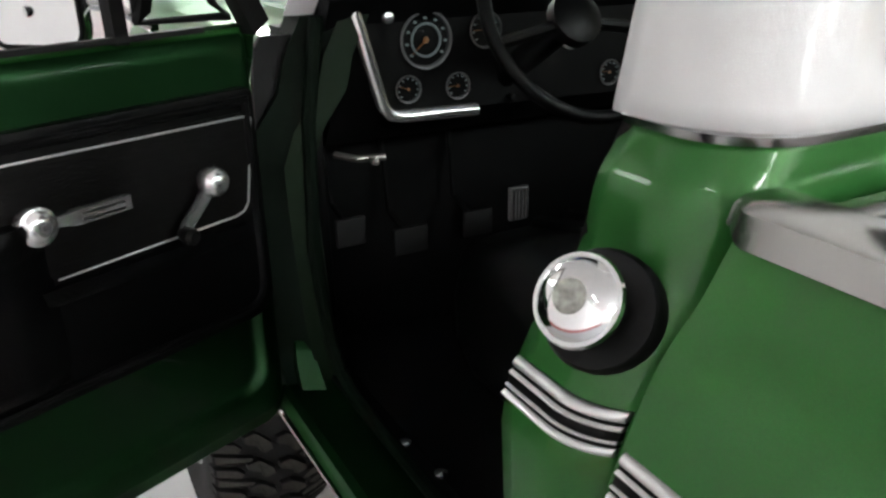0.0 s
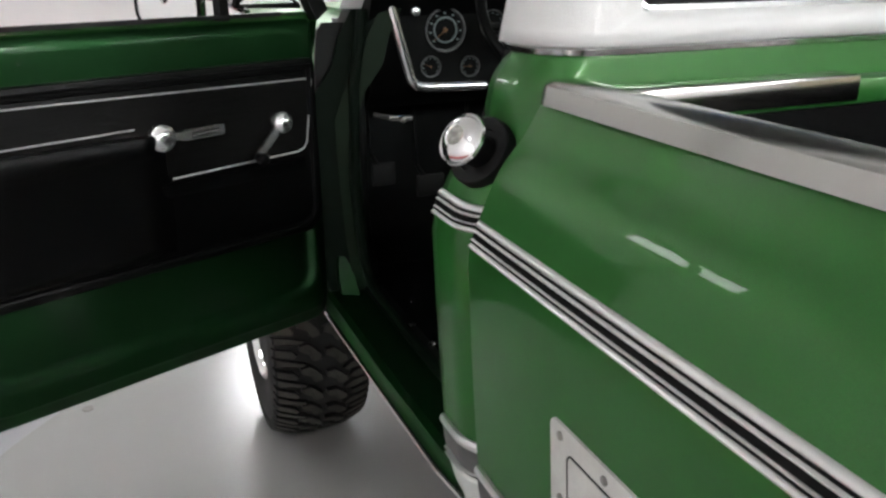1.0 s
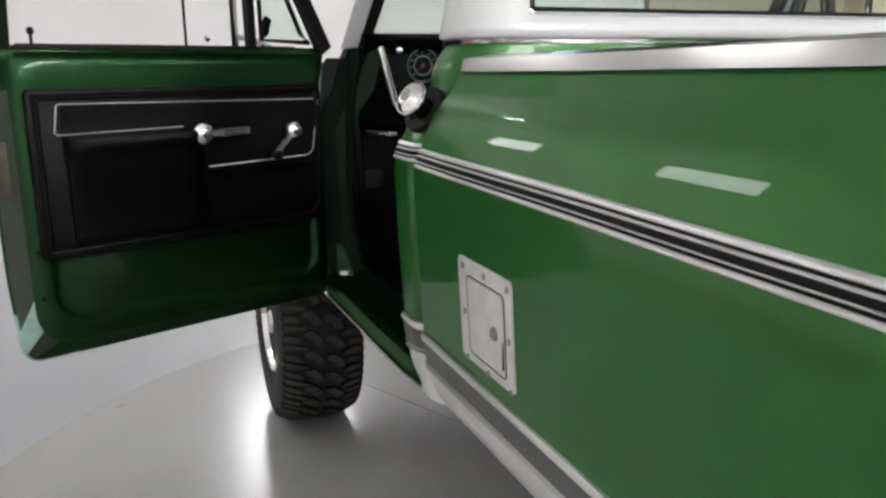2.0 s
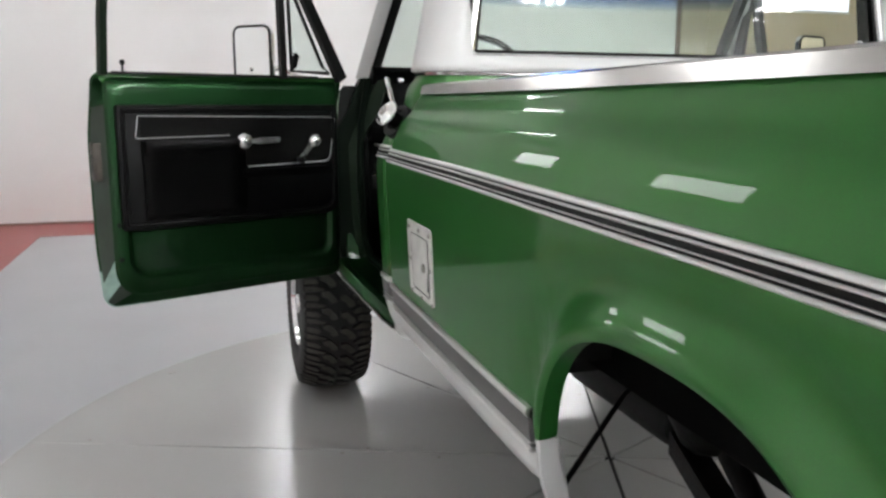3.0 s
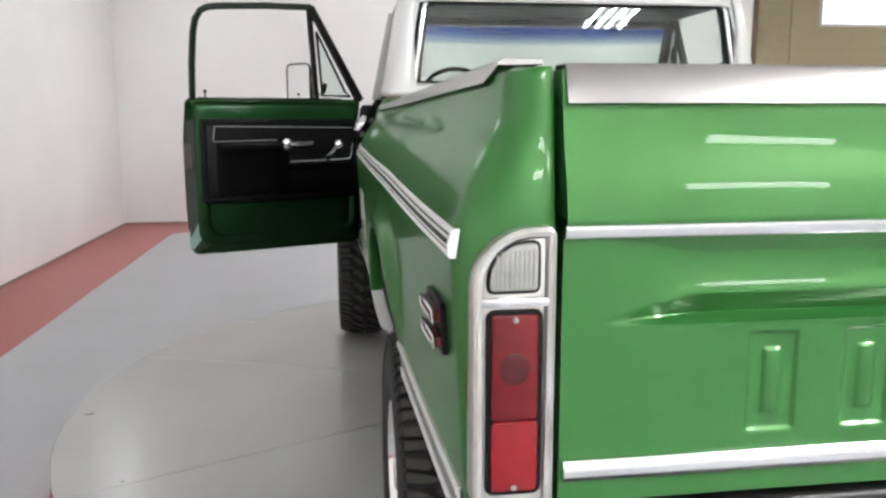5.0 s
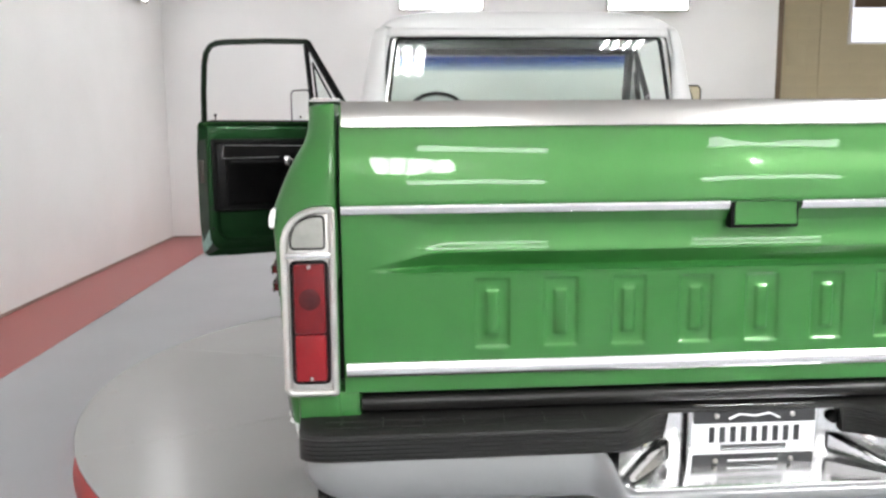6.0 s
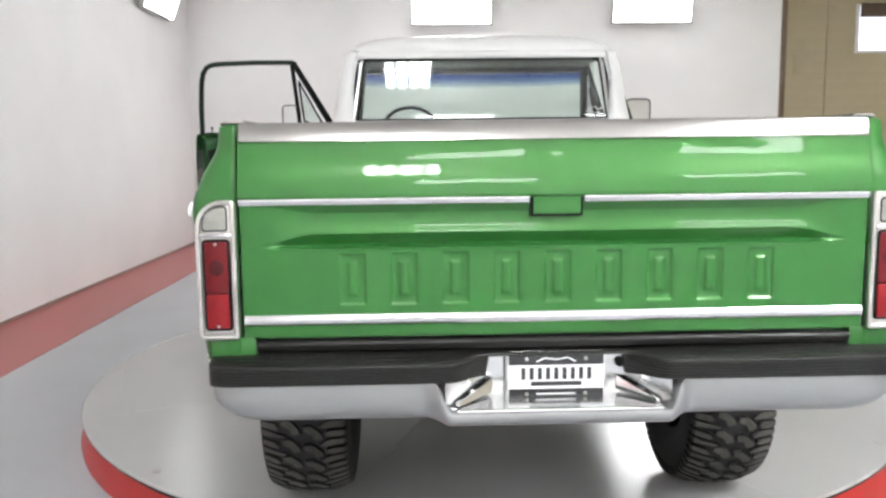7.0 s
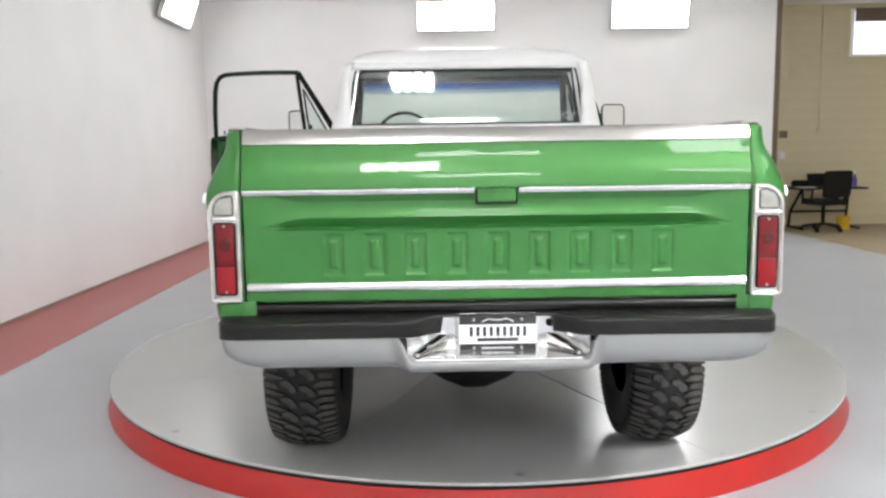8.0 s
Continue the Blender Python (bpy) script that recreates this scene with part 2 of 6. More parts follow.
def box(bm, x0, x1, y0, y1, z0, z1, bevel=0.0, seg=2):
    """A box, with rounded edges."""
    g = bmesh.ops.create_cube(bm, size=1.0)["verts"]
    for v in g:
        v.co = Vector(((x0 + x1) / 2 + v.co.x * (x1 - x0), (y0 + y1) / 2 + v.co.y * (y1 - y0), (z0 + z1) / 2 + v.co.z * (z1 - z0)))
    if bevel:
        es = list({e for v in g for e in v.link_edges})
        bmesh.ops.bevel(bm, geom=es, offset=bevel, segments=seg, profile=0.5, affect="EDGES", clamp_overlap=True)
    return bm


def boxed(*a, **k):
    return box(bmesh.new(), *a, **k)


def circle(c, ax, r, seg=20, turn=0.0):
    """Points of a ring round the axis ax."""
    ax = Vector(ax).normalized()
    e = ax.orthogonal().normalized()
    f = ax.cross(e)
    return [Vector(c) + r * (math.cos(turn + 2 * math.pi * i / seg) * e + math.sin(turn + 2 * math.pi * i / seg) * f) for i in range(seg)]


def turned(bm, c, ax, prof, seg=20):
    """A turned body: prof is a list of (distance along ax, radius)."""
    ax = Vector(ax).normalized()
    return loft(bm, [circle(Vector(c) + ax * d, ax, max(r, 1e-4), seg) for d, r in prof])


def tube(bm, pts, r, seg=10, loop=False):
    """A bar of round section along a line."""
    pts = [Vector(p) for p in pts]
    rings, up = [], None
    n = len(pts)
    for i, p in enumerate(pts):
        a = pts[(i - 1) % n] if loop else pts[max(i - 1, 0)]
        b = pts[(i + 1) % n] if loop else pts[min(i + 1, n - 1)]
        d = (b - a).normalized()
        up = d.orthogonal().normalized() if up is None else (up - d * up.dot(d)).normalized()
        f = d.cross(up)
        rings.append([p + r * (math.cos(2 * math.pi * k / seg) * up + math.sin(2 * math.pi * k / seg) * f) for k in range(seg)])
    return loft(bm, rings, loop=loop)


def rounded(w0, w1, h0, h1, r, seg=5):
    """The outline of a rectangle with round corners: r is one radius or four (low-left, low-right, top-right, top-left)."""
    rs = r if isinstance(r, (list, tuple)) else [r] * 4
    cs = [(w0 + rs[0], h0 + rs[0], 180, rs[0]), (w1 - rs[1], h0 + rs[1], 270, rs[1]), (w1 - rs[2], h1 - rs[2], 0, rs[2]), (w0 + rs[3], h1 - rs[3], 90, rs[3])]
    return [(cx + q * math.cos(radians(a + 90 * i / seg)), cy + q * math.sin(radians(a + 90 * i / seg))) for cx, cy, a, q in cs for i in range(seg + 1)]


def dense(outline, n=18, seg=6):
    """A rounded outline with points added along its four straight edges."""
    out = []
    for i, (ax, ay) in enumerate(outline):
        bx, by = outline[(i + 1) % len(outline)]
        k = n if (i + 1) % (seg + 1) == 0 else 1
        out += [(ax + (bx - ax) * j / k, ay + (by - ay) * j / k) for j in range(k)]
    return out


def inset(outline, d):
    """An outline moved inwards by d."""
    n = len(outline)
    out = []
    for i in range(n):
        ax, ay = outline[i - 1]
        bx, by = outline[(i + 1) % n]
        dx, dy = bx - ax, by - ay
        q = math.hypot(dx, dy) or 1
        out.append((outline[i][0] - dy / q * d, outline[i][1] + dx / q * d))
    return out


def slab(bm, outline, put, d0, d1, edge=0.0):
    """A plate with that outline; put(a, b, d) gives the place; edge rounds the rim at d1."""
    rings = [[put(a, b, d0) for a, b in outline]]
    if edge:
        s = 1 if d1 > d0 else -1
        rings.append([put(a, b, d1 - s * edge) for a, b in outline])
        rings.append([put(a, b, d1 - s * edge * 0.3) for a, b in inset(outline, edge * 0.3)])
        rings.append([put(a, b, d1) for a, b in inset(outline, edge)])
    else:
        rings.append([put(a, b, d1) for a, b in outline])
    return loft(bm, rings)


def spline(table, q):
    """A smooth curve through (key, value) rows."""
    ks = [k for k, _ in table]
    vs = [v for _, v in table]
    if q <= ks[0]:
        return vs[0]
    if q >= ks[-1]:
        return vs[-1]
    i = max(j for j in range(len(ks) - 1) if ks[j] <= q)
    h = ks[i + 1] - ks[i]
    t = (q - ks[i]) / h

    def slope(j):
        a, b = max(j - 1, 0), min(j + 1, len(ks) - 1)
        return (vs[b] - vs[a]) / (ks[b] - ks[a])
    return ((2 * t ** 3 - 3 * t * t + 1) * vs[i] + (t ** 3 - 2 * t * t + t) * h * slope(i)
            + (-2 * t ** 3 + 3 * t * t) * vs[i + 1] + (t ** 3 - t * t) * h * slope(i + 1))


def steps(a, b, n):
    return [a + (b - a) * i / n for i in range(n + 1)]


# ---- the hall ----
FZ = -0.17
LX, BY, TY, RX, NY, CZ = -4.26, 11.68, 12.78, 11.0, -5.9, 4.03


def structure(name, bm, mat, label, smooth=0):
    return tagged(part(name, bm, mat, smooth=smooth), label, name.split("_")[0], kind="structure")


structure("floor", boxed(LX - 0.2, RX + 0.2, NY - 0.2, TY + 0.2, FZ - 0.2, FZ), FLOOR, "glossy grey epoxy-coated concrete floor")
structure("wall_west", boxed(LX - 0.2, LX, NY, TY, FZ, CZ), WALL_WHITE, "smooth white painted wall with faint scuffs")
structure("wall_north", boxed(LX, 5.83, BY, BY + 0.2, FZ, CZ), WALL_WHITE, "smooth white painted partition wall")
structure("wall_north_east", boxed(5.65, RX, TY, TY + 0.2, FZ, CZ), WALL_TAN, "tan painted concrete block wall")
structure("wall_return", boxed(5.63, 5.83, BY + 0.2, TY, FZ, CZ), WALL_WHITE, "white painted end of the partition wall")
structure("wall_east", boxed(RX, RX + 0.2, NY, TY, FZ, CZ), WALL_TAN, "tan painted concrete block wall")
structure("wall_south", boxed(LX, RX, NY - 0.2, NY, FZ, CZ), WALL_WHITE, "plain white painted wall")
structure("ceiling", boxed(LX - 0.2, RX + 0.2, NY - 0.2, TY + 0.2, CZ, CZ + 0.2), CEILING, "plain white painted ceiling")
structure("trim_corner", boxed(5.83, 5.93, BY - 0.004, BY + 0.1, FZ, CZ, 0.01), BROWN, "brown painted post at the partition end")
NE_WALL = bpy.data.objects["wall_north_east"]
bm = boxed(LX, -3.36, NY, BY, FZ + 0.0005, FZ + 0.004)
box(bm, -3.36, 4.4, 10.64, BY, FZ + 0.0005, FZ + 0.004)
structure("floor_stripe", bm, RED_FLOOR, "red painted border on the grey floor along the walls")
structure("floor_tan", boxed(6.15, RX, 3.0, TY, FZ + 0.0005, FZ + 0.006), TAN_FLOOR, "tan painted floor beside the grey floor")
bm = boxed(LX, LX + 0.012, NY, BY, FZ + 0.004, FZ + 0.03)
box(bm, LX + 0.012, 5.83, BY - 0.012, BY, FZ + 0.004, FZ + 0.03)
structure("baseboard", bm, surface("scuffed_wall_foot", (0.3, 0.22, 0.19), 0.7, vary=0.3, scale=5), "thin scuffed strip at the foot of the white walls")

win = structure("window_1", boxed(7.76, 10.2, TY - 0.012, TY + 0.01, 3.09, 3.9), DAYLIGHT, "high window with a pale bright pane")
part("window_frame", boxed(7.7, 7.76, TY - 0.03, TY - 0.001, 3.05, 3.94), WALL_WHITE, win)
part("window_sill", boxed(7.76, 10.2, TY - 0.05, TY - 0.001, 3.05, 3.09, 0.005), WALL_WHITE, win)
part("valance", boxed(7.78, 10.2, TY - 0.06, TY - 0.014, 3.70, 3.95, 0.01), BROWN, win, "dark brown valance over the pane")


# ---- turntable ----
TC, TR = Vector((0.045, 3.05, 0)), 2.447
table = thing("turntable", "round grey vehicle turntable with a red painted skirt", "turntable", pose(*TC[:2], FZ))
bm = bmesh.new()
turned(bm, (0, 0, 0), (0, 0, 1), [(0.0, TR + 0.012), (0.02, TR + 0.015), (0.1, TR - 0.012), (0.135, TR - 0.02)], 128)
part("skirt", bm, RED_RIM, table, "glossy red painted skirt")
bm = bmesh.new()
turned(bm, (0, 0, 0.135), (0, 0, 1), [(0.0, TR - 0.012), (0.012, TR - 0.002), (0.022, TR - 0.002)], 128)
part("edge_band", bm, RUBBER, table, "black edge band")
for k in range(8):
    a0, a1 = radians(160 + 45 * k), radians(205 + 45 * k)
    g = 0.0013
    bm = bmesh.new()
    rings = []
    for z, dr in ((0.157, 0.0), (0.1665, 0.0), (0.17, -0.0035)):
        ring = []
        for i in range(25):
            a = a0 + (a1 - a0) * i / 24
            r = TR + dr
            ring.append((r * math.cos(a), r * math.sin(a), z))
        mid = (a0 + a1) / 2
        ring.append((0.02 * math.cos(mid), 0.02 * math.sin(mid), z))
        ring = [(x + g * math.cos(mid), y + g * math.sin(mid), z) for x, y, z in ring]
        rings.append(ring)
    loft(bm, rings)
    part("wedge_panel", bm, DISC, table, smooth=0)
bolt_mesh = None
for k in range(8):
    for a, r, s in ((182.5, 2.36, 0.022), (160.9, 2.41, 0.008), (159.1, 2.2, 0.008), (161.5, 1.1, 0.009), (158.5, 1.0, 0.009), (163.5, 0.7, 0.009)):
        a = radians(a + 45 * k)
        m = pose(r * math.cos(a), r * math.sin(a), 0.1698)
        if bolt_mesh is None:
            bm = bmesh.new()
            turned(bm, (0, 0, 0), (0, 0, 1), [(0.0, 1.0), (0.0022, 1.0), (0.003, 0.85), (0.0016, 0.6), (0.0016, 0.01)], 14)
            ob = part("bolt", bm, STEEL, table)
            bolt_mesh = ob.data
        else:
            ob = new("bolt", bolt_mesh)
            ob.parent = table
        ob.matrix_basis = m @ Matrix.Diagonal((s, s, 1, 1))


# ---- lamps ----
def panel_light(at, w=1.3, h=0.46, lit=LAMP):
    """A flat panel lamp that shines along its -y."""
    t = thing("panel_light", "rectangular white panel light with a thin grey frame", "light", at, "panel lights on the walls")
    fr = bmesh.new()
    for a in ((-w / 2 - 0.03, w / 2 + 0.03, 0.0, 0.07, -h / 2 - 0.03, -h / 2), (-w / 2 - 0.03, w / 2 + 0.03, 0.0, 0.07, h / 2, h / 2 + 0.03),
              (-w / 2 - 0.03, -w / 2, 0.0, 0.07, -h / 2, h / 2), (w / 2, w / 2 + 0.03, 0.0, 0.07, -h / 2, h / 2), (-w / 2, w / 2, 0.05, 0.07, -h / 2, h / 2)):
        box(fr, *a)
    part("frame", fr, BEZEL, t)
    part("diffuser", boxed(-w / 2, w / 2, 0.012, 0.03, -h / 2, h / 2), lit, t, "glowing white diffuser")
    part("bracket", boxed(-0.05, 0.05, 0.07, 0.2, -0.03, 0.03, 0.005), STEEL, t)
    return t


first = panel_light(pose(0.175, BY - 0.2, 3.69, 12))
copy_thing(first, pose(3.55, BY - 0.2, 3.69, 12))
west = panel_light(pose(-4.06, 9.885, 3.605, 0, 0, 90) @ pose(0, 0, 0, 21), lit=WALL_LAMP)
copy_thing(west, pose(-4.06, 6.2, 3.605, 0, 0, 90) @ pose(0, 0, 0, 21))
for x in (0.2, 3.0, 5.8):
    panel_light(pose(x, NY + 0.2, 3.62, 12, 0, 180), lit=HALL_LAMP)


def strip_light(at, tubes=4, half=1.18, lit=TUBE, gap=0.147, r=0.019):
    t = thing("fluorescent_light", "ceiling fixture with bare white fluorescent tubes", "light", at, "fluorescent ceiling lights")
    w = 0.51 * gap * tubes
    part("housing", boxed(-w, w, -half - 0.02, half + 0.02, -0.06, 0.0, 0.01), WALL_WHITE, t)
    for x in [gap * (i - (tubes - 1) / 2) for i in range(tubes)]:
        bm = bmesh.new()
        turned(bm, (x, -half, -0.066 - r), (0, 1, 0), [(0, 0.6 * r), (0.02, r), (2 * half - 0.02, r), (2 * half, 0.6 * r)], 12)
        part("tube", bm, lit, t)
    return t


strip_light(pose(2.3, -2.3, CZ), 4, 1.1)
strip_light(pose(5.4, -2.3, CZ), 4, 1.1, SLIM)
# Unseen fixture, added as fill for the east side and tan wall.
strip_light(pose(7.4, 7.5, CZ), 4, 1.1, SLIM)
strip_light(pose(-0.53, -3.7, CZ), 4, 0.47, WRAP, 0.168, 0.06)
# Added fill fixture for the west side, not a known lamp.
strip_light(pose(-3.3, 0.8, CZ), 1, 0.6, SLIM)
strip_light(pose(-2.1, 7.9, CZ), 1, 0.45, SLIM)


# ---- pickup truck ----
truck = thing("pickup_truck", "green and white classic four-wheel-drive pickup with its driver door open", "truck")

SHIFT = Vector((0, 0, -0.012))
# half width of the body by height
SIDE = [(0.755, 0.944), (0.80, 0.963), (0.85, 0.974), (0.93, 0.984), (1.02, 0.990), (1.12, 0.995), (1.20, 0.998), (1.255, 1.000), (1.285, 0.994),
        (1.315, 0.9815), (1.345, 0.9690), (1.36, 0.9618), (1.375, 0.9528), (1.39, 0.9408), (1.405, 0.9260), (1.42, 0.9148), (1.435, 0.9056), (1.46, 0.8898), (1.49, 0.882), (1.525, 0.868)]
REAR = [(0.755, 0.908), (0.80, 0.927), (0.85, 0.938), (0.93, 0.948), (1.02, 0.954), (1.12, 0.959), (1.20, 0.963), (1.255, 0.966), (1.285, 0.961),
        (1.315, 0.949), (1.345, 0.9355), (1.375, 0.9185), (1.40, 0.903), (1.42, 0.8965), (1.46, 0.893), (1.49, 0.892), (1.525, 0.89)]
AY, AA, AN, AZ0, AZ1 = 1.128, 0.340, 2.7, 0.765, 1.138
FY = 4.27
BED_F, BED_TOP = 2.537, 1.462


def ease(a, b, q):
    t = min(1, max(0, (q - a) / (b - a)))
    return t * t * (3 - 2 * t)


CORNER_X, CORNER_D, CORNER_P = 0.8435, 0.056, 0.82  # plan of the round rear corner: inner edge, depth, squareness


def gate_lean(z):
    """How far the upper part of the rear face leans forward."""
    return 0.0 if z < 1.29 else 0.155 * (z - 1.29) + 0.18 * 0.0248 * (math.erf((z - 1.369) / 0.028) + math.erf(0.079 / 0.028))


def side_half(z):
    return spline(SIDE, z)


def smooth_half(y, z):
    """Half width of the bed side without the flare: it narrows to the rear and is round at the corner."""
    w = max(0, (1.8 - y) / 1.8) ** 1.5
    x = side_half(z) * (1 - w) + spline(REAR, z) * w
    if y >= CORNER_D:
        return x
    c = max(0.0, 1 - y / CORNER_D) ** (1 / CORNER_P)
    return CORNER_X + (x - CORNER_X) * math.sqrt(max(0.0, 1 - c * c)) ** CORNER_P


def arch(y):
    q = abs(y - AY) / AA
    return AZ0 if q >= 1 else AZ0 + (AZ1 - AZ0) * (1 - q ** AN) ** (1 / AN)


def bed_half(y, z):
    """Half width of the bed side: round at the rear corner, flared over the wheel."""
    x = smooth_half(y, z)
    if z < 1.25:
        q = ((abs(y - AY) / AA) ** AN + (max(z - AZ0, 0) / (AZ1 - AZ0)) ** AN) ** (1 / AN)
        d = (q - 1) * 0.34
        k = 1.0 if y > AY else 0.12 + 0.88 * ease(0.88, 1.09, z)
        x += k * (0.024 * math.exp(-((d - 0.012) / 0.024) ** 2) - 0.009 * math.exp(-((d - 0.072) / 0.028) ** 2))
    return x


COLS = [CORNER_D * (1 - math.cos(math.pi / 2 * i / 14) ** CORNER_P) for i in range(15)] + [0.065, 0.08, 0.1, 0.12, 0.14, 0.165, 0.2, 0.3, 0.4, 0.5, 0.6, 0.68, 0.72, 0.75, 0.765]
COLS += [AY - AA * math.cos(math.pi * i / 48) for i in range(49)]
COLS += [1.495, 1.51, 1.54] + steps(1.59, 2.49, 18) + [BED_F]
UP = [0, 0.012, 0.03, 0.05, 0.075, 0.1, 0.14, 0.19, 0.25, 0.32, 0.4, 0.48, 0.56] + steps(0.60, 1.0, 20)


def split(y):
    """Height at which the white lower panel meets the green side."""
    return 0.90 if y > AY else 0.855


def lift(y):
    """The top edge rises a little towards the rear."""
    return 0.008 + 0.011 * ease(2.4, 0.2, y)


def bed_side(s):
    """One side of the bed; s is -1 for the driver's side."""
    bm = bmesh.new()
    rings = []
    for y in COLS:
        z0 = max(arch(y), split(y))
        ring = [(s * max(0.8415, bed_half(y, z0) - 0.032), y, z0 + 0.004), (s * max(0.842, bed_half(y, z0) - 0.012), y, z0)]
        ring += [(s * bed_half(y, z0 + (BED_TOP - z0) * q), y, z0 + (BED_TOP - z0) * q + lift(y) * q ** 3) for q in UP]
        top = bed_half(y, BED_TOP)
        up = BED_TOP + 0.008 + lift(y) - 0.003 * ease(0.15, 0.10, y)
        ring += [(s * max(0.843, top - 0.004), y, up - 0.004), (s * max(0.8425, top - 0.012), y, up), (s * 0.842, y, up)]
        ring += [(s * 0.84, y, BED_TOP), (s * 0.84, y, 1.2), (s * 0.84, y, 1.15), (s * max(0.8405, bed_half(y, z0) - 0.034), y, 1.146)]
        rings.append([(a, b + 0.8 * gate_lean(c) * ease(0.30, 0.02, b), c) for a, b, c in ring])
    loft(bm, rings, closed=True, caps=True)
    part("bed_side", bm, GREEN, truck, smooth=50)
    for front in (False, True):
        bm = bmesh.new()
        rings = []
        for y in [y for y in COLS if (y > AY) == front and arch(y) <= split(y)]:
            z0, SPLIT = arch(y), split(y)
            ring = [(s * (bed_half(y, SPLIT) - 0.032), y, SPLIT), (s * (bed_half(y, z0) - 0.032), y, z0 + 0.01), (s * (bed_half(y, z0) - 0.02), y, z0)]
            ring += [(s * bed_half(y, z0 + (SPLIT - z0) * q), y, z0 + (SPLIT - z0) * q) for q in (0.1, 0.3, 0.6, 1.0)]
            rings.append(ring)
        loft(bm, rings)
        part("lower_side_panel", bm, WHITE, truck, "white painted lower panel", smooth=50)


def bar_on_side(bm, y0, y1, z0, z1, proud, s=-1, half=bed_half, rise=0.0, n=40, deep=0.004):
    """A strip with a rounded face along the body side; its height rises by rise from y0 to y1."""
    rings = []
    for y in steps(y0, y1, n):
        dz = rise(y) if callable(rise) else rise * (y - y0) / (y1 - y0)
        a, b = z0 + dz, z1 + dz
        e = (b - a) * 0.2
        ring = [(s * (half(y, a) - deep), y, a), (s * (half(y, a) + proud * 0.55), y, a), (s * (half(y, a + e) + proud * 0.86), y, a + e),
                (s * (half(y, (a + b) / 2) + proud), y, (a + b) / 2), (s * (half(y, b - e) + proud * 0.86), y, b - e), (s * (half(y, b) + proud * 0.55), y, b),
                (s * (half(y, b) - deep), y, b)]
        rings.append(ring)
    return loft(bm, rings)


def moulding(s, y0, y1, half, z, rise, tall, endcap):
    """The side moulding: black insert between bright strips."""
    base = part("side_moulding", bar_on_side(bmesh.new(), y0, y1, z, z + tall, 0.0035, s, half, rise), BLACK_TRIM, truck, "bright and black striped side moulding")
    for a, b, p in ((0.0, 0.19, 0.0065), (0.29, 0.36, 0.006), (0.57, 0.68, 0.006), (0.77, 1.0, 0.0065)):
        part("bright_strip", bar_on_side(bmesh.new(), y0, y1, z + a * tall, z + b * tall, p, s, half, rise), TRIM, base)
    if endcap:
        part("end_cap", bar_on_side(bmesh.new(), y0 - 0.006, y0 + 0.008, z, z + tall, 0.007, s, half, 0, 3), TRIM, base)


def rocker_moulding(s, y0, y1, half):
    base = part("rocker_moulding", bar_on_side(bmesh.new(), y0, y1, 0.846, 0.922, 0.006, s, half), GREY_TRIM, truck, "wide grey rocker moulding with bright edges")
    for a, b in ((0.843, 0.853), (0.860, 0.863), (0.908, 0.926)):
        part("bright_strip", bar_on_side(bmesh.new(), y0, y1, a, b, 0.010, s, half), TRIM, base)


for s in (-1, 1):
    bed_side(s)
    moulding(s, 0.034, BED_F - 0.005, lambda y, z: smooth_half(max(y, 0.048), z), 1.249, lambda y: 0.02 * (y - 0.034) / 2.498 + 0.009 * ease(0.15, 1.1, y) * (1 - 0.4 * ease(1.8, 2.5, y)), 0.037, True)
    rocker_moulding(s, AY + AA + 0.068, BED_F - 0.004, smooth_half)
    rocker_moulding(s, 0.06, AY - AA + 0.010, smooth_half)
    # cap rail: top sheet with a lip over the side
    bm = bmesh.new()
    rings = []
    for y in steps(0.098, 0.165, 6) + [0.18, 0.21] + steps(0.25, BED_F - 0.03, 30) + steps(BED_F - 0.02, BED_F + 0.012, 5):
        k = min(1, max(0, (y - 0.098) / 0.066))
        cut = 0.021 * (1 - k)
        cut += 0.01 * ease(BED_F - 0.02, BED_F + 0.012, y) ** 2
        q = bed_half(y, 1.455) - 0.012 * ease(BED_F - 0.02, BED_F + 0.012, y) ** 2
        u = lift(y)
        rings.append([(s * 0.835, y, 1.474 + u), (s * 0.835, y, 1.480 + u), (s * (q - 0.006), y, 1.481 + u), (s * (q + 0.001 + 0.003 * k), y, 1.476 + u),
                      (s * (q + 0.003 + 0.007 * k), y, 1.452 + cut + u), (s * (q + 0.006 * k), y, 1.452 + cut + u), (s * (q - 0.004), y, 1.473 + u)])
    loft(bm, rings)
    part("bed_rail", bm, ALU, truck, "polished aluminium cap rail")
    part("rail_gasket", bar_on_side(bmesh.new(), 0.165, BED_F, 1.4485, 1.4525, 0.003, s, bed_half, lift), RUBBER, truck, "black seal under the cap rail")
    # inner wall and front corner cap
    part("bed_liner_side", boxed(min(s * 0.80, s * 0.836), max(s * 0.80, s * 0.836), 0.06, BED_F - 0.02, 0.97, 1.455), CARPET_BLACK, truck)
    part("front_cap_rail", boxed(min(s * 0.4, s * 0.83), max(s * 0.4, s * 0.83), BED_F - 0.064, BED_F - 0.010, 1.437, 1.477, 0.006), ALU, truck, "polished aluminium cap rail")

part("bed_floor", boxed(-0.8, 0.8, 0.06, BED_F - 0.02, 0.95, 0.985), CARPET_BLACK, truck)
part("bed_front_panel", boxed(-0.8, 0.8, BED_F - 0.05, BED_F - 0.015, 0.95, 1.43, 0.004), CARPET_BLACK, truck)
part("bed_front_lip", boxed(-0.83, 0.83, BED_F - 0.055, BED_F - 0.012, 1.43, 1.470, 0.008), GREEN, truck)

# ---- tailgate ----
SHIFT = Vector((0, 0, -0.016))
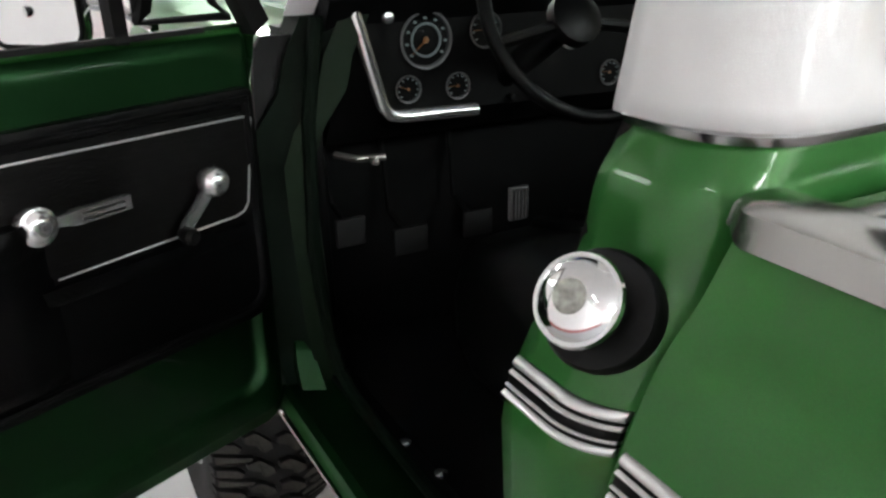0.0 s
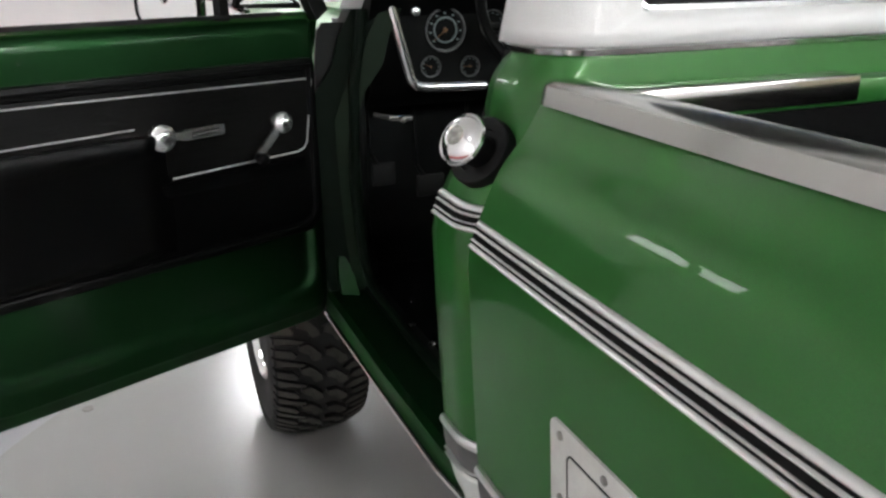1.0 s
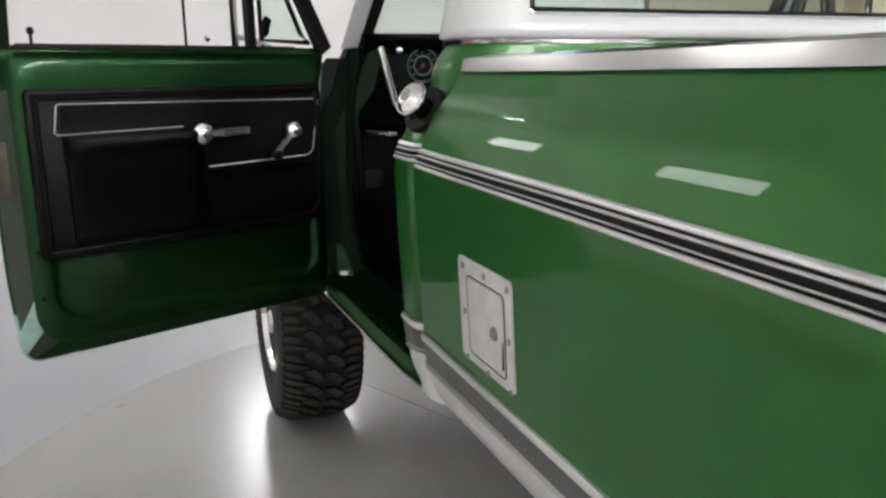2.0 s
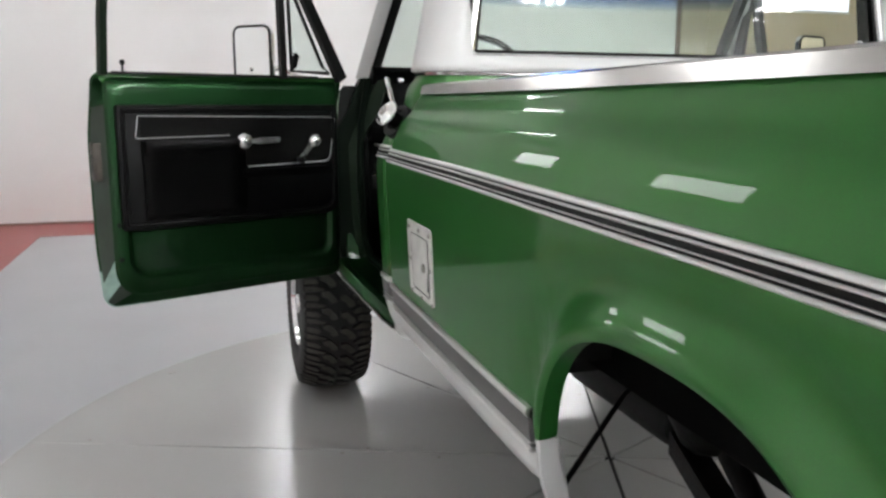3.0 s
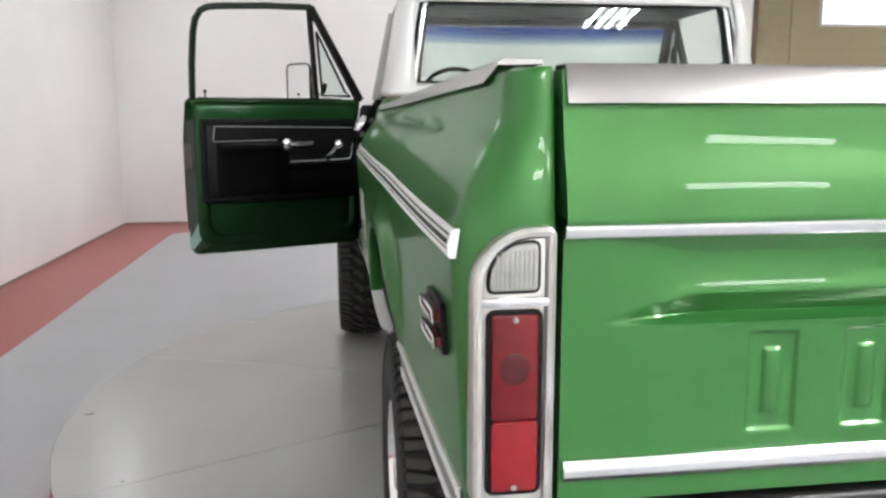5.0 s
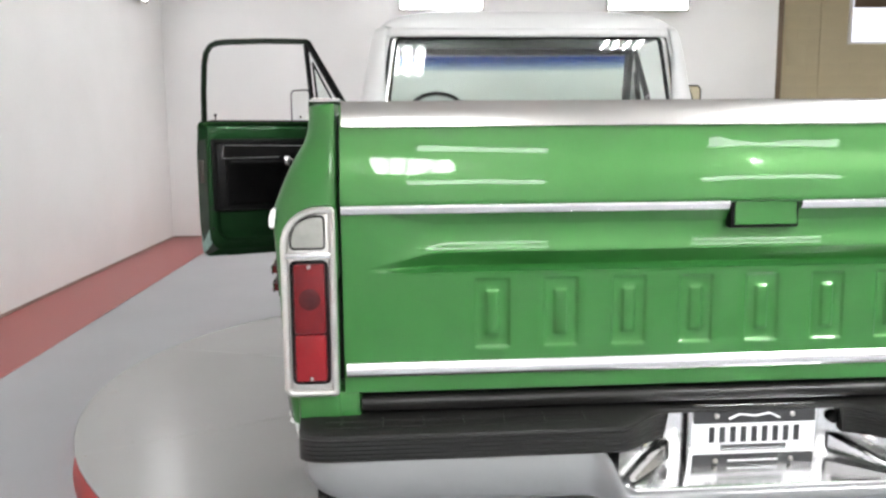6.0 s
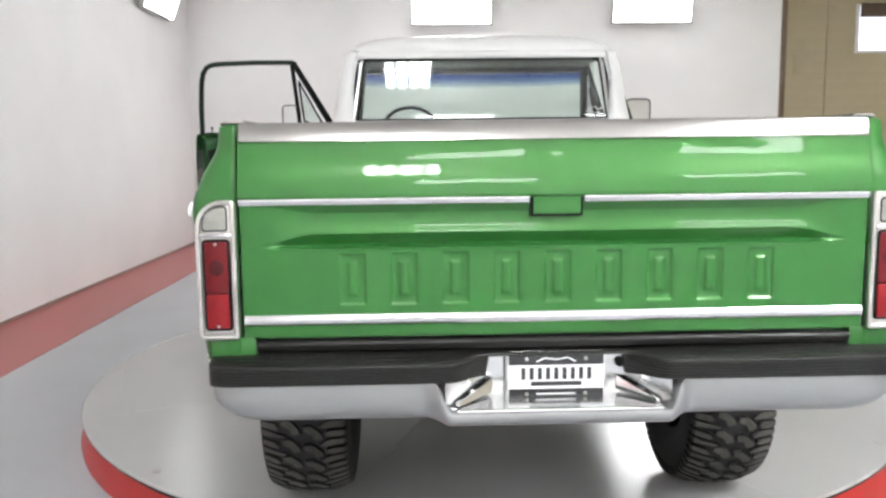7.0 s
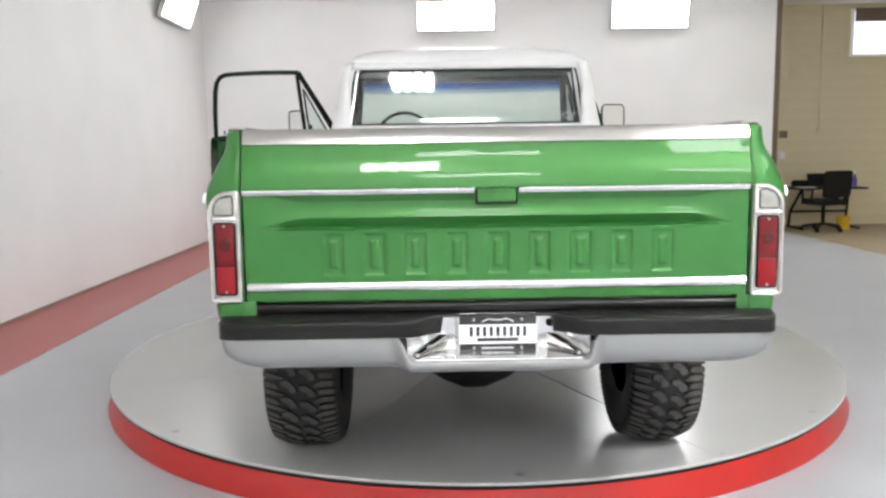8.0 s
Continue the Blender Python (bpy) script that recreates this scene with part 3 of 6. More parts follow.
GW, GZ0, GZ1 = 0.832, 0.928, 1.486


STAMPS, STAMP_W = [-0.574 + 0.1365 * i for i in range(9)], 0.066


def plateau(q, a, b, e=0.0035):
    return ease(a - e, a + e, q) * ease(b + e, b - e, q)


def edges(*places):
    """Grid lines on both flanks of each stamped edge."""
    return [p + d for p in places for d in (-0.0035, -0.0012, 0.0012, 0.0035)]


def gate_y(x, z):
    """Depth of the stamped tailgate face; the rear is towards -y."""
    y = 0.0
    if z > 1.29:
        y += -0.020 * ease(1.288, 1.30, z) + gate_lean(z)
    if z > 1.30:
        y += 0.0010 * noise.noise((x * 2.6, z * 10, 1.7)) + 0.00035 * noise.noise((x * 11, z * 16, 4.1))
        y += 0.0014 * math.exp(-((x + 0.02) / 0.03) ** 2 - ((z - 1.405) / 0.03) ** 2)
    if 1.0 < z < 1.16:
        for x0 in STAMPS:
            if x0 - 0.01 < x < x0 + STAMP_W + 0.01:
                y += 0.0045 * (plateau(x, x0, x0 + STAMP_W) * plateau(z, 1.014, 1.148) - plateau(x, x0 + 0.021, x0 + STAMP_W - 0.021) * plateau(z, 1.037, 1.125))
    y += 0.0012 * noise.noise((x * 4, z * 9, 0.3)) * min(1, max(0, (0.8 - abs(x)) / 0.05))
    return y


def stamping(x):
    """The stamped fold across the gate: heights and depths, closing to a point towards the ends."""
    k = ease(0.785, 0.632, abs(x))
    crest, top = 1.1785 + 0.0245 * k, 1.2785 - 0.022 * k
    return [(q, 0) for q in edges(1.148)] + [(1.156, 0), (1.160, 0), (1.164, -0.0015 * k), (1.1665, 0.004 * k), (1.170, 0.024 * k), (1.1725, 0.027 * k), (crest - 0.005, 0.012 * k), (crest - 0.002, 0.0070 * k),
            (crest + 0.002, 0.0068 * k), (crest + 0.010, 0.011 * k), ((crest + top) / 2, 0.0132 * k), (top - 0.003, 0.018 * k), (top + 0.001, 0.017 * k), (1.2785, 0.0008), (1.281, 0.0)]


xs = sorted({round(v, 4) for v in steps(-GW, -0.78, 5) + steps(-0.78, -0.63, 15) + steps(-0.63, 0.63, 50) + steps(0.63, 0.78, 15) + steps(0.78, GW, 5)
             + [q for x0 in STAMPS for q in edges(x0, x0 + 0.021, x0 + STAMP_W - 0.021, x0 + STAMP_W)]})
bm = bmesh.new()
rings = []
for x in xs:
    fold = [(z, gate_y(x, z) + d) for z, d in stamping(x)]
    ring = [(x, 0.045, GZ0)] + [(x, gate_y(x, z), z) for z in sorted(steps(GZ0, 1.005, 5) + edges(1.014, 1.037, 1.125) + steps(1.05, 1.11, 4) + [1.136])] + [(x, y, z) for z, y in fold]
    ring += [(x, gate_y(x, z), z) for z in steps(1.29, 1.47, 45) + [1.478, GZ1]] + [(x, 0.06, GZ1)]
    rings.append(ring)
loft(bm, rings)
gate = part("tailgate", bm, GREEN, truck, "stamped green tailgate with bright trim bands", smooth=32)
bm = bmesh.new()
loft(bm, [[(x, 0.065, 1.484), (x, 0.065, 1.493), (x, 0.022, 1.4935), (x, 0.015, 1.487), (x, 0.004, 1.445), (x, 0.012, 1.443)] for x in steps(-GW + 0.004, GW - 0.004, 30)])
part("top_band", bm, ALU, gate, "polished aluminium top band")
for x0, x1 in ((-GW, -0.073), (0.073, GW)):
    bm = bmesh.new()
    loft(bm, [[(x, 0.003, 1.279), (x, -0.006, 1.279), (x, -0.011, 1.285), (x, -0.013, 1.292), (x, -0.011, 1.300), (x, -0.006, 1.306), (x, 0.003, 1.306)] for x in steps(x0, x1, 12)])
    part("upper_trim", bm, BRIGHT, gate, "bright metal trim strip")
bm = bmesh.new()
loft(bm, [[(x, 0.003, 0.960), (x, -0.006, 0.960), (x, -0.012, 0.968), (x, -0.012, 0.980), (x, -0.006, 0.988), (x, 0.003, 0.988)] for x in steps(-GW + 0.004, GW - 0.004, 20)])
part("lower_trim", bm, BRIGHT, gate, "bright metal trim strip")
part("handle_recess", boxed(-0.069, 0.069, -0.006, 0.03, 1.242, 1.310, 0.002), BLACK_TRIM, gate)
bm = bmesh.new()
loft(bm, [[(x, -0.002, 1.302), (x, -0.009, 1.303), (x, -0.012, 1.298), (x, -0.009, 1.276), (x, -0.014, 1.258), (x, -0.013, 1.249), (x, -0.002, 1.247)] for x in steps(-0.062, 0.062, 6)])
part("latch_handle", bm, GREEN, gate, "green latch handle")
# green sill under the gate
part("rear_sill", boxed(-0.84, 0.84, 0.035, 0.09, 0.86, 0.927, 0.012), GREEN, truck)
for s in (-1, 1):
    # Black strip added behind each tailgate gap, in place of its shade.
    part("gap_shade", boxed(min(s * 0.825, s * 0.86), max(s * 0.825, s * 0.86), 0.085, 0.095, 0.93, 1.468), RUBBER, truck)
    part("rear_corner", boxed(min(s * 0.80, s * 0.925), max(s * 0.80, s * 0.925), 0.002, 0.09, 0.85, 0.93, 0.012), GREEN, truck)

# ---- tail lamps ----
for s in (-1, 1):
    def put_lamp(a, b, d, s=s):
        return (s * a, -d, b)
    o = rounded(0.843, 0.948, 0.925, 1.296, (0.008, 0.02, 0.075, 0.012), 8)
    lamp = part("tail_lamp", slab(bmesh.new(), o, put_lamp, -0.03, 0.008, 0.004), BEZEL, truck, "tail lamp in a satin bright bezel")
    bm = bmesh.new()
    tube(bm, [put_lamp(a, b, 0.008) for a, b in inset(o, 0.007)], 0.0075, 8, loop=True)
    part("bezel_rim", bm, BEZEL, lamp)
    part("bezel_bar", boxed(min(s * 0.85, s * 0.94), max(s * 0.85, s * 0.94), -0.015, 0.0, 1.197, 1.209, 0.004), BRIGHT, lamp)
    o = rounded(0.864, 0.926, 0.955, 1.188, 0.006, 3)
    part("gasket", slab(bmesh.new(), inset(o, -0.006), put_lamp, 0.0, 0.010, 0.002), BLACK_TRIM, lamp)
    part("red_lens", slab(bmesh.new(), rounded(0.865, 0.925, 1.050, 1.187, 0.006, 3), put_lamp, 0.0, 0.013, 0.003), RED_LENS, lamp, "dark red lens")
    bm = bmesh.new()
    turned(bm, put_lamp(0.895, 1.118, 0.0128), (0, -1, 0), [(0, 0.021), (0.0007, 0.020), (0.0009, 0.010), (0.0009, 0.001)], 20)
    part("bulb_shade", bm, BULB_SHADE, lamp, "dark round bulb behind the red lens")
    part("red_lens_low", slab(bmesh.new(), rounded(0.865, 0.925, 0.956, 1.049, 0.006, 3), put_lamp, 0.0, 0.015, 0.003), RED_LENS_LOW, lamp, "bright red lens")
    for z in (0.962, 1.181):
        bm = bmesh.new()
        turned(bm, put_lamp(0.895, z, 0.012), (0, -1, 0), [(0, 0.004), (0.005, 0.004), (0.006, 0.002)], 8)
        part("lens_screw", bm, STEEL, lamp)
    o = rounded(0.866, 0.927, 1.217, 1.276, (0.006, 0.006, 0.045, 0.006), 5)
    part("gasket", slab(bmesh.new(), inset(o, -0.004), put_lamp, 0.0, 0.010, 0.002), BLACK_TRIM, lamp)
    clear = part("reverse_lens", slab(bmesh.new(), o, put_lamp, 0.0, 0.013, 0.003), CLEAR_LENS, lamp, "ribbed clear reversing lens")
    for x in steps(0.872, 0.918, 8):
        part("lens_rib", boxed(min(s * (x - 0.001), s * (x + 0.001)), max(s * (x - 0.001), s * (x + 0.001)), -0.0145, -0.012, 1.220, 1.268), CLEAR_LENS, clear)
    # side marker: two red bars in bright frames on a black plate
    def put_mark(a, b, d, s=s):
        return (s * (smooth_half(a, b) + d), a, b)
    marker = part("side_marker", slab(bmesh.new(), rounded(0.101, 0.240, 1.101, 1.177, 0.014, 4), put_mark, -0.005, 0.008, 0.002), BLACK_TRIM, truck, "black side marker with two red bars")
    for z in (1.110, 1.147):
        o = rounded(0.1115, 0.2235, z + 0.0025, z + 0.0185, 0.003, 3)
        bm = bmesh.new()
        tube(bm, [put_mark(a, b, 0.018) for a, b in o], 0.0028, 6, loop=True)
        part("bright_frame", bm, BRIGHT, marker)
        part("marker_lens", slab(bmesh.new(), inset(o, 0.0005), put_mark, 0.006, 0.0165, 0.002), RED_LENS, marker, "red lens")

# ---- rear bumper ----
bm = bmesh.new()
rings = []
for x in [-0.912, -0.906, -0.895, -0.875, -0.85] + steps(-0.82, -0.44, 10) + steps(-0.42, -0.26, 16) + steps(-0.22, 0.22, 6) + steps(0.26, 0.42, 16) + steps(0.44, 0.82, 10) + [0.85, 0.875, 0.895, 0.906, 0.912]:
    a = abs(x)
    end = 1 - math.sqrt(max(0, 1 - (max(0, a - 0.77) / 0.1425) ** 2))
    yf = -0.062 - 0.035 * (1 - ease(0.29, 0.36, a)) + 0.03 * end
    zt = 0.812 - 0.076 * (1 - ease(0.285, 0.33, a))
    zb = 0.704 - 0.009 * (1 - ease(0.29, 0.345, a)) + 0.07 * end
    h = zt - zb
    rings.append([(x, 0.06, zt), (x, yf + 0.004, zt), (x, yf, zt - 0.12 * h), (x, yf, zb + 0.55 * h), (x, yf + 0.006, zb + 0.3 * h),
                  (x, yf + 0.02, zb + 0.1 * h), (x, yf + 0.045, zb), (x, 0.06, zb)])
loft(bm, rings)
bumper = part("rear_bumper", bm, SILVER, truck, "silver step bumper with black pads and a chrome plate recess", smooth=60)


def pad_front(a):
    return -0.066 + 0.064 * (1 - ease(0.185, 0.30, a))


bm = bmesh.new()
rings = []
for x in [-0.922, -0.917, -0.905, -0.89, -0.86] + steps(-0.8, -0.32, 10) + steps(-0.30, -0.17, 13) + [0] + steps(0.17, 0.30, 13) + steps(0.32, 0.8, 10) + [0.86, 0.89, 0.905, 0.917, 0.922]:
    a = abs(x)
    end = 1 - math.sqrt(max(0, 1 - (max(0, a - 0.86) / 0.0622) ** 2))
    y = pad_front(a) + 0.035 * end
    c = 0.010 * (1 - ease(0.185, 0.30, a))
    zb = 0.811 + 0.055 * (1 - ease(0.183, 0.19, a))
    ring = [(x, 0.06, 0.892), (x, y + 0.02, 0.870 + c), (x, y + 0.008, 0.866 + c), (x, y + 0.002, 0.862 + c), (x, y, 0.856 + c)]
    for k in range(5):
        z = 0.854 + c - (0.854 + c - zb) * k / 5
        dz = (0.854 + c - zb) / 5
        ring += [(x, y + 0.0018, z), (x, y + 0.0018, z - dz * 0.3), (x, y, z - dz * 0.45), (x, y, z - dz * 0.95)]
    ring += [(x, y + 0.01, zb), (x, 0.06, zb)]
    rings.append(ring)
loft(bm, rings)
pad = part("step_pad", bm, PAD, bumper, "black ribbed step pad", smooth=30)
def pad_top(y):
    return 0.870 + 0.2075 * (y + 0.046)


for s in (-1, 1):
    for x in steps(0.36, 0.84, 6):
        bm = bmesh.new()
        loft(bm, [[(s * x - w, y, pad_top(y) - 0.003), (s * x - w * 0.6, y, pad_top(y) + 0.0015), (s * x + w * 0.6, y, pad_top(y) + 0.0015), (s * x + w, y, pad_top(y) - 0.003)]
                  for y in (-0.046, -0.008) for w in (0.0025,)])
        part("pad_ridge", bm, PAD, pad)
    for y in (-0.043, -0.022):
        bm = bmesh.new()
        loft(bm, [[(s * x, y, pad_top(y) - 0.003), (s * x, y, pad_top(y) + 0.0015), (s * x, y + 0.0035, pad_top(y + 0.0035) + 0.0015), (s * x, y + 0.0035, pad_top(y + 0.0035) - 0.003)] for x in (0.33, 0.87)])
        part("pad_ridge", bm, PAD, pad)
bm = bmesh.new()
loft(bm, [[(x, 0.03, 0.89), (x, 0.002, 0.888), (x, -0.006, 0.903), (x, -0.005, 0.910), (x, 0.0, 0.9145), (x, 0.006, 0.916), (x, 0.03, 0.916)] for x in steps(-0.80, 0.80, 12)])
part("pad_back_edge", bm, PAD, bumper, smooth=60)
# recess round the plate
bm = bmesh.new()
rings = []
for x, y in ((-0.30, -0.062), (-0.285, -0.05), (-0.20, 0.018), (-0.17, 0.022), (0.17, 0.022), (0.20, 0.018), (0.285, -0.05), (0.30, -0.062)):
    rings.append([(x, y, 0.864), (x, y, 0.75), (x, y + 0.006, 0.735), (x, y + 0.03, 0.735), (x, y + 0.03, 0.864)])
loft(bm, rings)
recess = part("plate_recess", bm, BRIGHT, bumper, "chrome plate recess")
bm = bmesh.new()
loft(bm, [[(x, y0, 0.737), (x, 0.03, 0.752), (x, 0.03, 0.742), (x, y0, 0.727)] for x, y0 in ((-0.275, -0.085), (-0.2, -0.09), (0.2, -0.09), (0.275, -0.085))])
part("tray", bm, BRIGHT, bumper, "chrome tray under the plate")
bm = bmesh.new()
tube(bm, [(-0.285, -0.07, 0.742), (-0.27, -0.088, 0.742), (0.27, -0.088, 0.742), (0.285, -0.07, 0.742)], 0.005, 8)
part("tray_lip", bm, CHROME, bumper)
for s in (-1, 1):
    bm = bmesh.new()
    loft(bm, [[(s * 0.17, 0.016, 0.80), (s * 0.19, 0.016, 0.80), (s * 0.19, 0.016, 0.76), (s * 0.17, 0.016, 0.76)],
              [(s * 0.262, -0.05, 0.752), (s * 0.272, -0.046, 0.752), (s * 0.272, -0.05, 0.744), (s * 0.262, -0.054, 0.744)]])
    part("brace", bm, CHROME, bumper, "slanting chrome brace")
    bm = bmesh.new()
    turned(bm, (s * 0.243, -0.016, 0.803), (s * -0.6, -0.8, 0), [(0, 0.016), (0.006, 0.016), (0.007, 0.011), (0.014, 0.011), (0.016, 0.006)], 6)
    part("bumper_bolt", bm, CHROME, bumper)
bm = bmesh.new()
turned(bm, (0.178, 0.016, 0.868 - 0.03), (0, -1, 0), [(0, 0.013), (0.006, 0.012)], 14)
part("hole_plug", bm, BLACK_TRIM, bumper)
# number plate: bars stand for its writing
put_plate = lambda a, b, d: (a, 0.01 - d, b)
PX, PZ = 0.002, 0.806
plate = part("number_plate", slab(bmesh.new(), rounded(PX - 0.155, PX + 0.155, PZ - 0.076, PZ + 0.076, 0.012, 4), put_plate, 0.0, 0.006, 0.002), BRIGHT, bumper, "black and white plate in a bright frame")
part("plate_face", slab(bmesh.new(), rounded(PX - 0.146, PX + 0.146, PZ - 0.067, PZ + 0.067, 0.006, 3), put_plate, 0.0, 0.0075), PLATE_WHITE, plate)
for z0, z1 in ((0.034, 0.066), (-0.066, -0.038)):
    part("plate_band", slab(bmesh.new(), rounded(PX - 0.145, PX + 0.145, PZ + z0, PZ + z1, 0.004, 3), put_plate, 0.0, 0.0085), PLATE_BLACK, plate)
for i in range(9):
    x = PX - 0.1 + i * 0.0252
    part("bar", boxed(x - 0.0065, x + 0.0065, 0.0008, 0.004, PZ - 0.010, PZ + 0.026), PLATE_BLACK, plate)
part("bar", boxed(PX - 0.078, PX + 0.078, 0.0008, 0.004, PZ - 0.029, PZ - 0.016), PLATE_BLACK, plate)
part("bar", boxed(PX - 0.06, PX + 0.06, -0.0002, 0.004, PZ - 0.055, PZ - 0.051), PLATE_WHITE, plate)
bm = bmesh.new()
tube(bm, [(PX - 0.06, 0.001, PZ + 0.044), (PX - 0.035, 0.001, PZ + 0.055), (PX, 0.001, PZ + 0.050), (PX + 0.035, 0.001, PZ + 0.056), (PX + 0.06, 0.001, PZ + 0.044)], 0.0022, 6)
part("emblem_line", bm, PLATE_WHITE, plate)
plate.matrix_basis = pose(PX, 0, PZ) @ Matrix.Diagonal((0.89, 1, 0.92, 1)) @ pose(-PX, 0, -PZ)
for x, z in ((-0.09, 0.052), (0.09, 0.052), (-0.09, -0.053), (0.09, -0.053)):
    bm = bmesh.new()
    turned(bm, (PX + x, 0.003, PZ + z), (0, -1, 0), [(0, 0.006), (0.004, 0.006), (0.006, 0.003)], 10)
    part("plate_screw", bm, STEEL, plate)

# ---- wheels ----
SHIFT = Vector((0, 0, 0))
WR, WW = 0.425, 0.322
LUGS = [
    [(-0.51, 0.06), (-0.33, 0.0), (-0.25, 0.10), (-0.08, 0.46), (-0.04, 0.72), (-0.20, 0.80), (-0.27, 0.70), (-0.30, 0.50), (-0.50, 0.30)],
    [(0.03, 0.36), (0.20, 0.32), (0.28, 0.42), (0.47, 0.78), (0.50, 1.02), (0.34, 1.10), (0.27, 1.00), (0.23, 0.80), (0.03, 0.60)],
    [(-0.99, 0.14), (-0.66, 0.24), (-0.56, 0.44), (-0.62, 0.58), (-0.72, 0.56), (-0.99, 0.46)],
    [(-0.99, 0.60), (-0.70, 0.70), (-0.40, 0.86), (-0.44, 0.98), (-0.66, 0.98), (-0.99, 0.92)],
    [(0.99, 0.74), (0.70, 0.62), (0.58, 0.66), (0.54, 0.84), (0.66, 0.98), (0.99, 1.04)],
    [(0.99, 0.20), (0.68, 0.10), (0.56, 0.16), (0.40, 0.36), (0.46, 0.48), (0.66, 0.46), (0.99, 0.50)],
]


def crown(w):
    return WR - 0.018 - 0.03 * abs(w) ** 3.2


def wheel(at, s):
    """A wheel on the axis x; s gives the outer side."""
    bm = bmesh.new()
    hw = WW / 2
    prof = [(-hw + 0.03, 0.20), (-hw + 0.012, 0.23), (-hw - 0.004, 0.29), (-hw + 0.002, 0.34), (-hw + 0.014, 0.372)]
    prof += [(w * 0.148, crown(w)) for w in steps(-1, 1, 12)]
    prof += [(-a, r) for a, r in reversed(prof[:5])]
    turned(bm, (0, 0, 0), (1, 0, 0), prof, 56)
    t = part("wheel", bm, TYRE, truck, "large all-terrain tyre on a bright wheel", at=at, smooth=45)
    me_v, me_f, me_top = [], [], []
    n = 34
    for k in range(n):
        for poly in LUGS:
            base = len(me_v)
            m = len(poly)
            cw, cp = sum(q[0] for q in poly) / m, sum(q[1] for q in poly) / m
            for dr, sh in ((-0.004, 1.05), (0.0125, 1.02), (0.0155, 0.95)):
                for w, p in poly:
                    w, p = cw + (w - cw) * sh, cp + (p - cp) * sh
                    a = 2 * math.pi * (k + p) / n
                    r = crown(w) + dr
                    me_v.append((w * 0.153, r * math.cos(a), r * math.sin(a)))
            for i in range(m):
                j = (i + 1) % m
                for q in (0, m):
                    me_f.append((base + q + i, base + q + j, base + q + m + j, base + q + m + i))
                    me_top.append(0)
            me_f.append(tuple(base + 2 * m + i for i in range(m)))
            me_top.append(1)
        # shoulder blocks that run down the sidewall
        for sd in (-1, 1):
            for off in ((0.14, 0.60) if sd < 0 else (0.24, 0.76)):
                base = len(me_v)
                for p in (off, off + 0.30):
                    a = 2 * math.pi * (k + p) / n
                    for w, r in ((0.143, 0.392), (0.156, 0.390), (0.161, 0.360), (0.150, 0.352)):
                        me_v.append((sd * w, r * math.cos(a), r * math.sin(a)))
                for i in range(4):
                    j = (i + 1) % 4
                    me_f.append((base + i, base + j, base + 4 + j, base + 4 + i))
                    me_top.append(0)
                me_f += [(base, base + 1, base + 2, base + 3), (base + 4, base + 5, base + 6, base + 7)]
                me_top += [0, 0]
    me = bpy.data.meshes.new("tread")
    me.from_pydata(me_v, [], me_f)
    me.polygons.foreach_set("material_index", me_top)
    bm = bmesh.new()
    bm.from_mesh(me)
    bpy.data.meshes.remove(me)
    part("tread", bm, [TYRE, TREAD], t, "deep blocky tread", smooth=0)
    bm = bmesh.new()
    o = s * hw
    turned(bm, (0, 0, 0), (s, 0, 0), [(-hw + 0.03, 0.19), (-hw + 0.03, 0.205), (-0.1, 0.19), (0.09, 0.19), (hw - 0.03, 0.2), (hw - 0.012, 0.212), (hw - 0.008, 0.206),
                                      (hw - 0.02, 0.195), (0.10, 0.178), (0.06, 0.165), (0.055, 0.13), (0.09, 0.075), (0.092, 0.05), (0.092, 0.001)], 40)
    rim = part("rim", bm, CHROME, t, "bright machined rim")
    for k in range(8):
        a = 2 * math.pi * k / 8
        bm = bmesh.new()
        turned(bm, (s * 0.062, 0.135 * math.cos(a), 0.135 * math.sin(a)), (s, 0, 0), [(0, 0.026), (0.012, 0.024), (0.013, 0.002)], 12)
        part("rim_slot", bm, BLACK_TRIM, rim)
    bm = bmesh.new()
    turned(bm, (s * 0.09, 0, 0), (s, 0, 0), [(0, 0.052), (0.05, 0.05), (0.06, 0.04), (0.062, 0.001)], 20)
    part("hub_cap", bm, CHROME, t)
    return t


for s in (-1, 1):
    wheel(pose(s * 0.810, AY + 0.026, WR), s)
    wheel(pose(s * 0.92, FY, WR), s)

